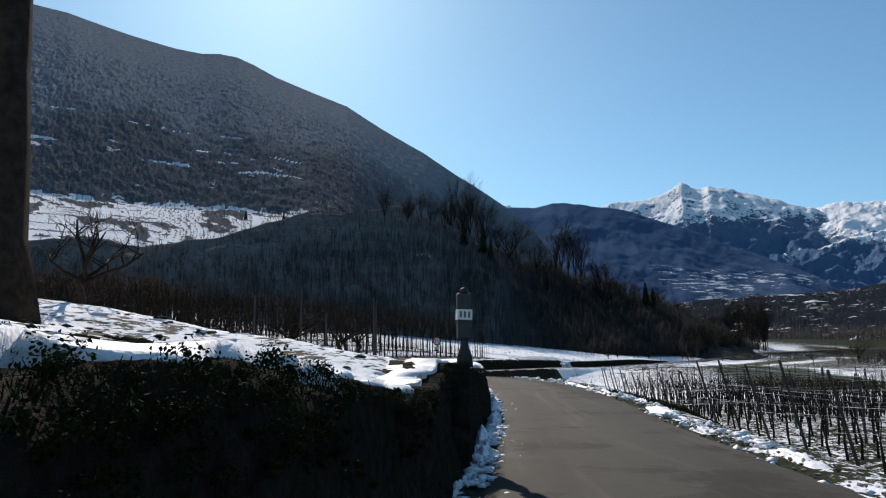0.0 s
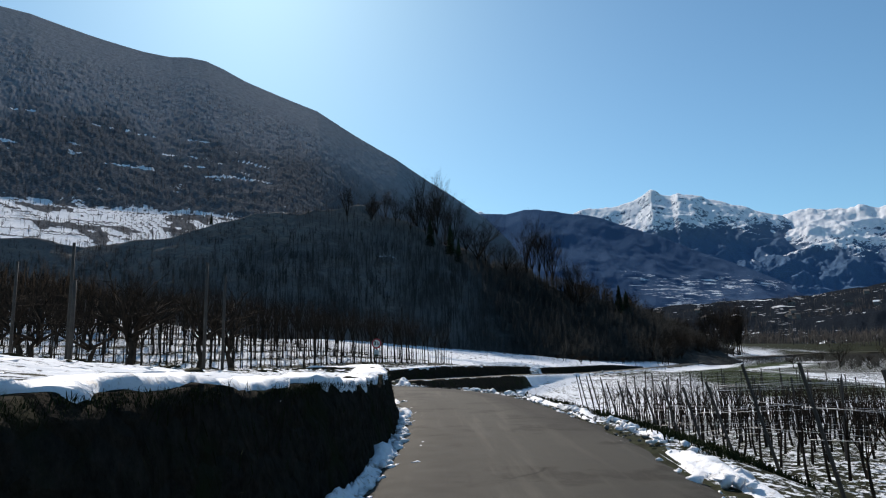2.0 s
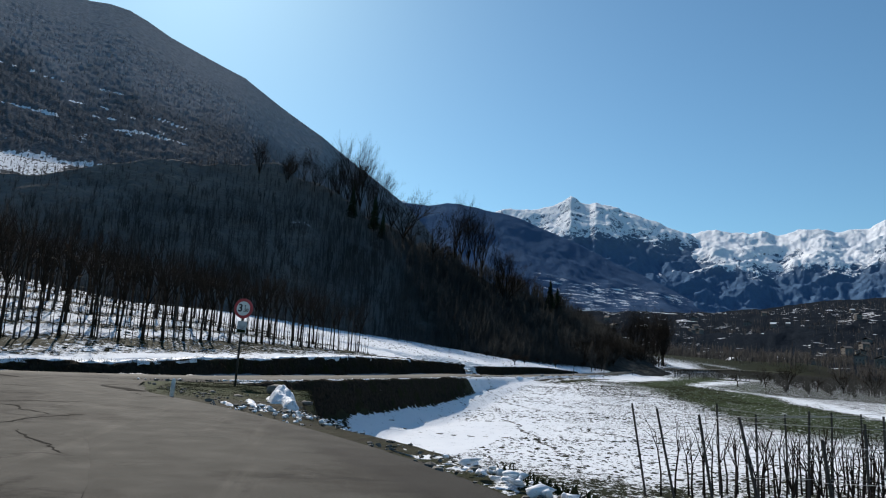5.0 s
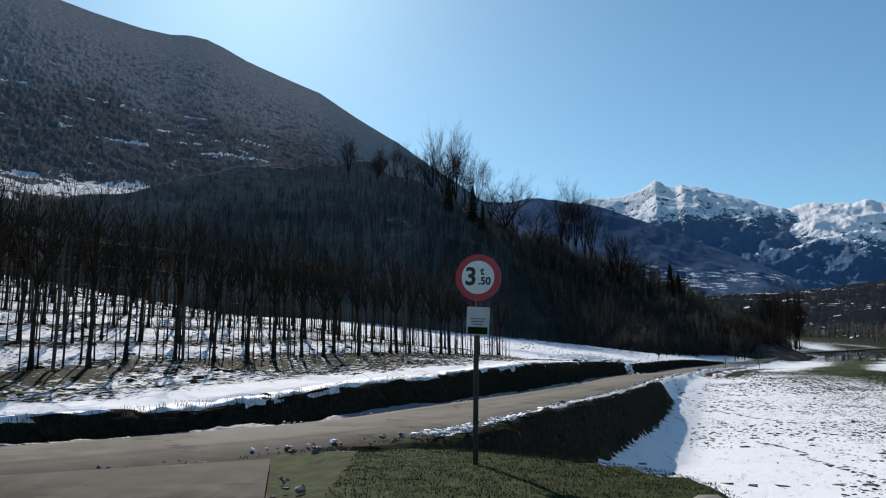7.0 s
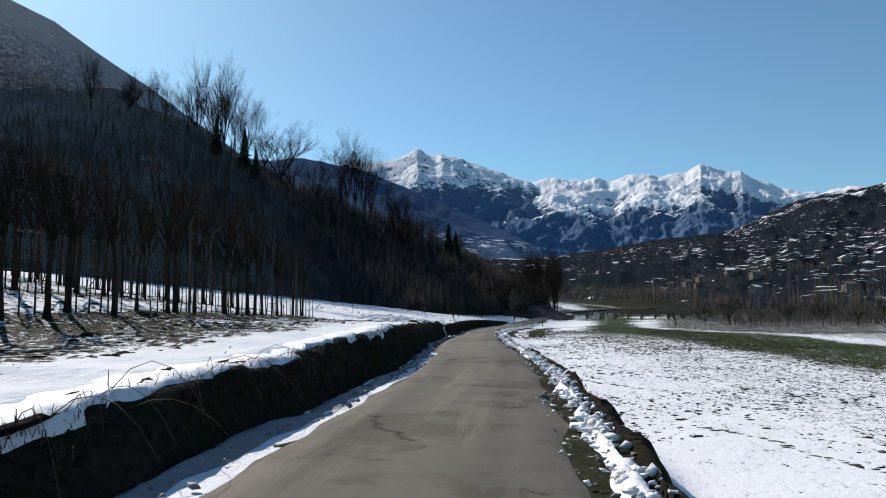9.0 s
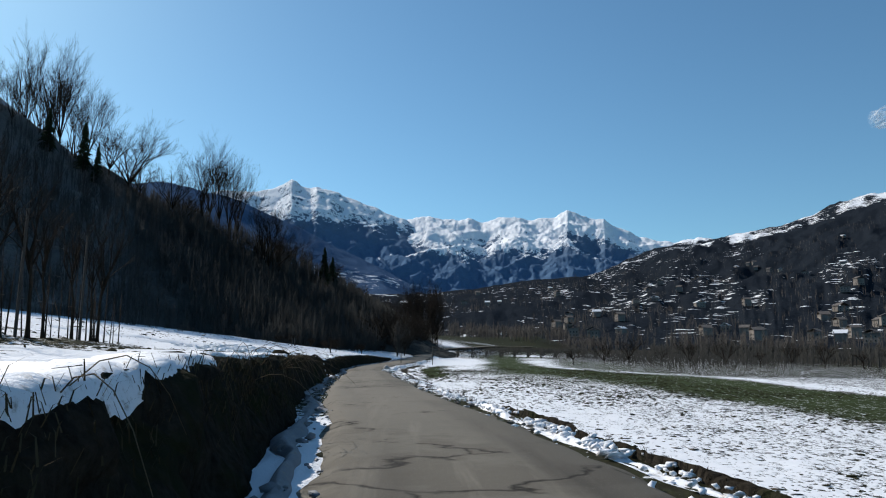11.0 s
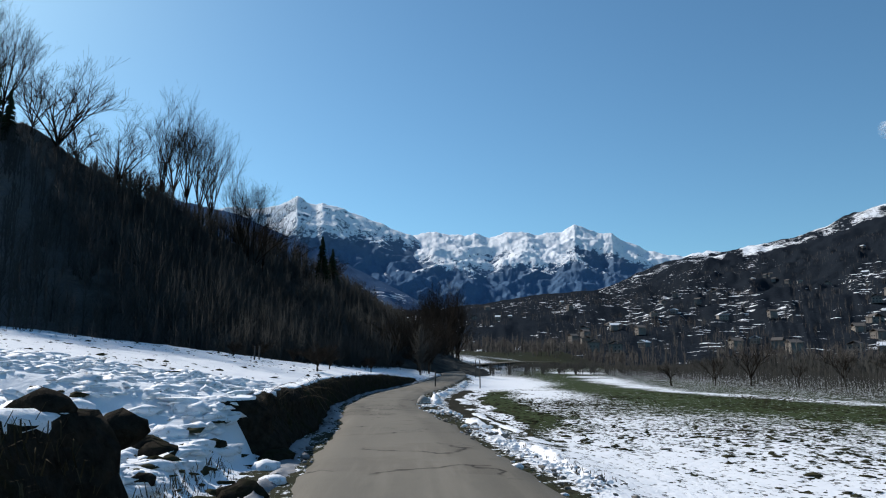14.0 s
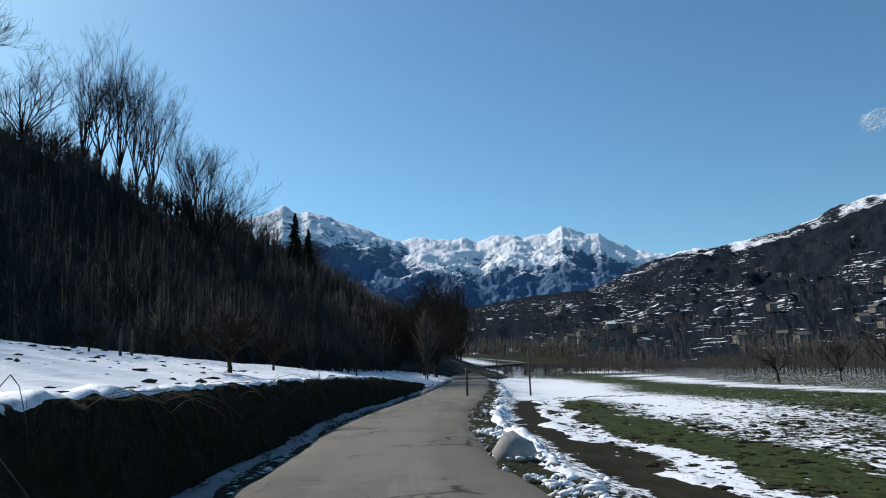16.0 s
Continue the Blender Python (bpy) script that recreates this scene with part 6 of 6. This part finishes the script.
g = scatter(ROAD1, -14, -2.6, -4, 31, 5000, 0.05, 39, 0.0, 0.02)
blades("stubble", g[:, :3] - np.array([0, 0, 0.02]), rng.uniform(0.03, 0.08, len(g)), 20, M_GRASS, "grass stubble poking through the snow above the lane", 0.8, 0.012)


# ---- footprints and wheel tracks in the field ----
def trail(a, b, step, size, seed, wave=0.4):
    rng = np.random.default_rng(seed)
    a, b = np.array(a, float), np.array(b, float)
    n = int(np.linalg.norm(b - a) / step)
    t = np.linspace(0, 1, n)[:, None]
    p = a + (b - a) * t + wave * np.column_stack([vnoise(t[:, 0] * 6, t[:, 0] * 0, seed), vnoise(t[:, 0] * 6, t[:, 0] * 0 + 5, seed)])
    p += rng.uniform(-0.12, 0.12, p.shape)
    return np.column_stack([p, terrain(p[:, 0], p[:, 1])[0] - size * 0.02, size * rng.uniform(0.7, 1.3, n)])


M_SOIL = plain("trampled_soil_mat", (0.10, 0.09, 0.075), 0.9, 0.4, 3)
tr = [trail((5.5, 64.5), (30, 66), 0.75, 0.16, 1, 0.8), trail((11.5, 58), (13.4, 74), 0.28, 0.13, 2, 0.5), trail((17, 80), (15.5, 95), 0.4, 0.15, 3, 1.0), trail((22, 84), (17.5, 96), 0.4, 0.14, 4, 1.2),
      trail((14, 68), (34, 79), 0.7, 0.14, 5, 1.2), trail((22, 52), (17, 70), 0.3, 0.12, 6, 0.6)]
lumps("footprints", np.vstack(tr), 15, M_SOIL, "trails of dark footprints across the snowy field", 0.12)

# ---- clods and grass clumps breaking through the snow ----
M_CLOD = plain("clod_mat", (0.036, 0.035, 0.02), 0.95, 0.5, 2.5)


def clods(inside, x0, x1, y0, y1, n, size, seed, label, wave=0.12):
    rng = np.random.default_rng(seed)
    x, y = rng.uniform(x0, x1, n), rng.uniform(y0, y1, n)
    ok = inside(x, y) & (fbm(x * wave, y * wave * 1.6, seed, 4) + rng.uniform(-0.5, 0.5, n) > 0.05)
    x, y = x[ok], y[ok]
    r = size * rng.lognormal(0, 0.5, len(x)).clip(0.4, 2.6)
    lumps("grass_clods", np.column_stack([x, y, terrain(x, y)[0] + r * 0.02, r]), seed + 1, M_CLOD, label, 0.32)


def offset_of(line, x, y):
    return nearest(line, x, y)[0]


clods(lambda x, y: (offset_of(ROAD2, x, y) > 4.2) & (offset_of(ROAD2, x, y) < 34) & ((y > 72) | (offset_of(ROAD2, x, y) > 9)), 4, 60, 52, 100, 24000, 0.045, 71, "dark grass clumps poking through the snowy field")
clods(lambda x, y: (offset_of(ROAD2, x, y) > 4.0) & (offset_of(ROAD2, x, y) < 26), 18, 60, 95, 150, 30000, 0.05, 73, "dark grass clumps in the thin snow of the meadow")
clods(lambda x, y: (offset_of(ROAD1, x, y) < -2.9) & (offset_of(ROAD1, x, y) > -16), -18, 2, -2, 30, 7000, 0.055, 75, "dark grass clods breaking the snow above the lane", 0.3)
clods(lambda x, y: (offset_of(ROAD2, x, y) < -2.3) & (offset_of(ROAD2, x, y) > -7), 12, 24, 105.5, 113, 1600, 0.07, 83, "dark soil clods in the gap of the bank", 0.4)
clods(lambda x, y: (offset_of(ROAD2, x, y) < -6) & (offset_of(ROAD2, x, y) > -45), -45, 20, 34, 102, 16000, 0.06, 81, "soil and grass showing between the orchard rows", 0.4)
rng = np.random.default_rng(85)
x, y = rng.uniform(-16, 1.5, 9000), rng.uniform(1, 29, 9000)
u = offset_of(ROAD1, x, y)
x, y = x[(u < -3.0) & (u > -13)], y[(u < -3.0) & (u > -13)]
lumps("snow_hummocks", np.column_stack([x, y, terrain(x, y)[0] - 0.03, rng.lognormal(-2.6, 0.4, len(x)).clip(0.03, 0.16)]), 86, M_SNOW, "lumpy trampled snow on the field above the lane", 0.22)
clods(lambda x, y: (offset_of(ROAD2, x, y) < -4.6) & (offset_of(ROAD2, x, y) > -10), -14, 22, 50, 104, 9000, 0.05, 77, "soil clods showing along the orchard edge", 0.3)
clods(lambda x, y: (offset_of(ROAD2, x, y) < -3.4) & (offset_of(ROAD2, x, y) > -26) & (y > 117), -5, 45, 112, 165, 2600, 0.07, 79, "grass clumps showing through the snow of the terrace", 0.2)

# ---- bushes and roadside trees further on ----
SHRUB = [grow(180 + k, 2.6, 0.7, 1.0, 12, 3, 0.11, 0.35, 0.1, 0.4, 0.012) for k in range(2)]
for k, (x, y, s) in enumerate(((31.0, 140.4, 0.7), (34.2, 146.5, 0.5), (28.5, 150.0, 0.45), (45.0, 163.0, 0.6))):
    tree_thing("willow_bush", SHRUB[k % 2], (x, y, ground_at(x, y)), 40 * k, s, "dark gnarled pollard willow bush on the bank", "willow bushes")
rnd = random.Random(12)
for k in range(16):
    x, y = 58 + 2.6 * k + rnd.uniform(-1, 1), 182 + 3.3 * k + rnd.uniform(-3, 3)
    tree_thing("roadside_tree", TALL[4 + k % 2] if k % 3 else GNARLED[k % 3], (x - 3.5, y, ground_at(x - 3.5, y)), 33 * k, 0.55 + 0.3 * rnd.random() if k % 3 else 1.6, "bare bushy tree beside the road", "roadside trees")
for k in range(22):
    d_, a_ = rnd.uniform(70, 140), radians(rnd.uniform(28.2, 33.2))
    x, y = 23 + d_ * math.sin(a_), 115.5 + d_ * math.cos(a_)
    if nearest(ROAD2, np.array([x]), np.array([y]))[0][0] > -3:
        continue
    tree_thing("roadside_tree", TALL[4 + k % 2] if k % 4 else SHRUB[k % 2], (x, y, ground_at(x, y)), 29 * k, rnd.uniform(0.5, 0.85) if k % 4 else 1.4, "bare bushy tree beside the road", "roadside trees")
for k in range(15):
    d_, a_ = rnd.uniform(120, 190), radians(rnd.uniform(29.0, 32.6))
    x, y = 23 + d_ * math.sin(a_), 115.5 + d_ * math.cos(a_)
    if nearest(ROAD2, np.array([x]), np.array([y]))[0][0] < -3:
        tree_thing("roadside_tree", TALL[k % 6], (x, y, ground_at(x, y)), 47 * k, rnd.uniform(0.75, 1.1), "tall bare tree where the road bends away", "roadside trees")
for x, y, h in ((50.5, 152.5, 2.4), (43.2, 147.6, 1.3), (30.0, 165, 1.4), (20.5, 160, 1.3), (68, 180, 2.2), (29.2, 147.2, 0.9), (29.6, 147.5, 0.9)):
    stake(x, y, h, 0.05, "thin grey marker post standing in the snow", "marker_post", M_POST)
for k in range(12):
    x, y = 79 + 3.0 * k + rnd.uniform(-1, 1), 157 - 3.4 * k + rnd.uniform(-1.5, 1.5)
    tree_thing("field_tree", TALL[4 + k % 2] if k % 3 else GNARLED[k % 3], (x, y, ground_at(x, y)), 71 * k, 0.35 + 0.2 * rnd.random() if k % 3 else 1.1, "small bare fruit tree at the field edge", "field edge trees")

for k in range(9):
    x, y = 33 + 3.2 * k + rnd.uniform(-1, 1), 158 + 3.0 * k + rnd.uniform(-2, 4)
    if nearest(ROAD2, np.array([x]), np.array([y]))[0][0] < -5:
        tree_thing("willow_bush", SHRUB[k % 2], (x, y, ground_at(x, y)), 63 * k, rnd.uniform(0.35, 0.6), "low bare bush in the snowy meadow", "willow bushes")

# a thicket of bare trees where the road bends away
rng = np.random.default_rng(44)
dd, aa = rng.uniform(62, 150, 190), np.radians(rng.uniform(29.6, 33.4, 190))
x, y = 23 + dd * np.sin(aa), 115.5 + dd * np.cos(aa)
ok = nearest(ROAD2, x, y)[0] < -3.0
x, y = x[ok], y[ok]
sticks(np.column_stack([x, y, terrain(x, y)[0] - 0.2]), rng.uniform(2.5, 8.5, len(x)), 45, M_GROVE, "roadside_thicket", "dense thicket of bare trees beside the bending road", 60, 0.2, 0.007)

# distant vineyard beyond the field, in rows
pl = []
for r in range(9):
    pl += [(p_[0], p_[1]) for p_ in row_points(ROAD2, 33 + 3.2 * r, 128, 260, 1.0, 600 + r, 0.2)]
for r in range(9):
    pl += [(p_[0], p_[1]) for p_ in row_points(ROAD2, 7 + 3.2 * r, 196, 300, 1.0, 620 + r, 0.2)]
pl = np.array(pl)
sticks(np.column_stack([pl, terrain(pl[:, 0], pl[:, 1])[0] - 0.1]), rng.uniform(1.6, 2.6, len(pl)), 17, M_GROVE, "far_vineyard", "rows of a bare vineyard beyond the meadow", 9, 0.2, 0.013)

# scrub and hedges between the vineyard and the foot of the hillside
x, y = rng.uniform(60, 330, 9000), rng.uniform(90, 330, 9000)
u = nearest(ROAD2, x, y)[0]
ok = (u > 58) & (u < 150) & (vnoise(x * 0.03, y * 0.03, 63) > -0.25)
x, y = x[ok][:2000], y[ok][:2000]
sticks(np.column_stack([x, y, terrain(x, y)[0] - 0.2]), rng.uniform(2.2, 5.5, len(x)), 64, M_GROVE, "field_scrub", "dark bare scrub and hedges beyond the meadow", 16, 0.2, 0.02)

# ---- farmhouses on the far hillside ----
M_WALL = plain("render_wall_mat", (0.22, 0.20, 0.18), 0.9, 0.2, 0.3)
M_ROOF = plain("slate_roof_mat", (0.10, 0.085, 0.075), 0.8, 0.3, 0.4)
M_PANE = plain("dark_pane_mat", (0.02, 0.024, 0.03), 0.15, 0.2, 2, 0, 0.02)


def house(w, d_, h, snow_roof):
    t = thing("farmhouse", (0, 0, 0), "pale rendered farmhouse with a pitched roof on the slope" if not snow_roof else "pale rendered farmhouse with a snow-covered roof", "house", "farmhouses")
    part("wall", bm_mesh("wall", box(w, d_, h, 0.05, 1), M_WALL), t).location = (0, 0, h / 2 - 0.5)
    e, top, rise = 0.6, h - 0.5, w * 0.24
    v = [(-w / 2 - e, -d_ / 2 - e, top - 0.2), (w / 2 + e, -d_ / 2 - e, top - 0.2), (w / 2 + e, d_ / 2 + e, top - 0.2), (-w / 2 - e, d_ / 2 + e, top - 0.2), (0, -d_ / 2 - e, top + rise), (0, d_ / 2 + e, top + rise)]
    v += [(x, y, z + 0.25) for x, y, z in v]
    f = [(0, 4, 5, 3), (1, 2, 5, 4), (6, 9, 11, 10), (7, 10, 11, 8), (0, 1, 7, 6), (2, 3, 9, 8), (0, 3, 9, 6), (1, 7, 8, 2), (0, 6, 10, 4), (4, 10, 7, 1), (3, 5, 11, 9), (5, 2, 8, 11)]
    roof = part("roof", mesh("roof", v, f, M_SNOW if snow_roof else M_ROOF, False), t)
    ch = part("chimney", bm_mesh("chimney", box(0.6, 0.6, 1.4), M_WALL), roof)
    ch.location = (w * 0.2, 0, top + rise * 0.75)
    for i in range(3):
        for j in range(2 if h > 5 else 1):
            for side in (-1, 1):
                p = part("window", bm_mesh("window", box(0.9, 0.08, 1.2), M_PANE), t)
                p.location = ((i - 1) * w * 0.3, side * (d_ / 2 + 0.01), 1.0 + j * 2.7)
    return t


def on_hill(az, dist, side=EAST):
    i = int(np.argmin(abs(side[4][:, 0] - az)))
    j = int(np.argmin(np.abs(np.hypot(side[0][i, :, 0] - 20, side[0][i, :, 1] - 80) - dist)))
    return side[0][i, j]


kinds = [house(10, 8, 5.8, True), house(9, 7, 6.6, False), house(12, 8, 5.4, False), house(7, 6, 4.6, True), house(8, 7, 7.4, False)]
rnd = random.Random(66)
used = []
for k in range(96):
    if k % 3 == 2:
        x, y, z = on_hill(rnd.uniform(13, 41), 520 + 900 * rnd.random(), RISE)
    else:
        x, y, z = on_hill(rnd.uniform(37, 68), (520 + 300 * rnd.random() ** 1.3) if k % 2 else (800 + 800 * rnd.random()))
    if any((x - a) ** 2 + (y - b) ** 2 < 18 ** 2 for a, b in used):
        continue
    used.append((x, y))
    m = Matrix.Translation((x, y, z + 0.2)) @ Matrix.Rotation(rnd.uniform(-1.5, 1.5), 4, "Z")
    if k < 5:
        kinds[k].matrix_basis = m
    else:
        copy_thing(kinds[rnd.choice((0, 1, 1, 2, 2, 3, 4, 4))], m)

# ---- a small bright cloud ----
def cloud():
    """A puff that thins out towards its rim."""
    m, nt, b = material("cloud_mat")
    a, e, r = radians(64.0), radians(16.4), 4300
    way = Vector((math.sin(a) * math.cos(e), math.cos(a) * math.cos(e), math.sin(e)))
    c = Vector((20, 100, 0)) + way * r
    p = place_of(nt)
    off = node(nt, "ShaderNodeVectorMath", {0: p, 1: tuple(c)}, operation="SUBTRACT").outputs[0]
    away = node(nt, "ShaderNodeVectorMath", {0: off, 1: tuple(way)}, operation="CROSS_PRODUCT").outputs[0]
    reach = node(nt, "ShaderNodeVectorMath", {0: away}, operation="LENGTH").outputs["Value"]
    wisp = noise_of(nt, p, 0.016, 4, 0.55)
    cover = math_of(nt, "MULTIPLY", mapped(nt, reach, 15, 80, 1, 0), mapped(nt, wisp, 0.40, 0.66))
    soft = nt.nodes.new("ShaderNodeMixShader")
    both = nt.nodes.new("ShaderNodeMixShader")
    both.inputs[0].default_value = 0.65
    nt.links.new(b.outputs[0], both.inputs[1])
    nt.links.new(node(nt, "ShaderNodeBsdfTranslucent", {"Color": (0.95, 0.96, 0.98, 1.0)}).outputs[0], both.inputs[2])
    nt.links.new(math_of(nt, "MULTIPLY", cover, 0.6), soft.inputs[0])
    nt.links.new(node(nt, "ShaderNodeBsdfTransparent").outputs[0], soft.inputs[1])
    nt.links.new(both.outputs[0], soft.inputs[2])
    nt.links.new(soft.outputs[0], nt.nodes["Material Output"].inputs["Surface"])
    set_in(nt, b, Base_Color=(0.9, 0.91, 0.93), Roughness=1.0)
    pl = np.array([[*c, 85.0]])
    ob = lumps("cloud", pl, 5, m, "small wispy white cloud in the blue sky", 0.55, 4, True)
    ob["category"] = "cloud"


cloud()
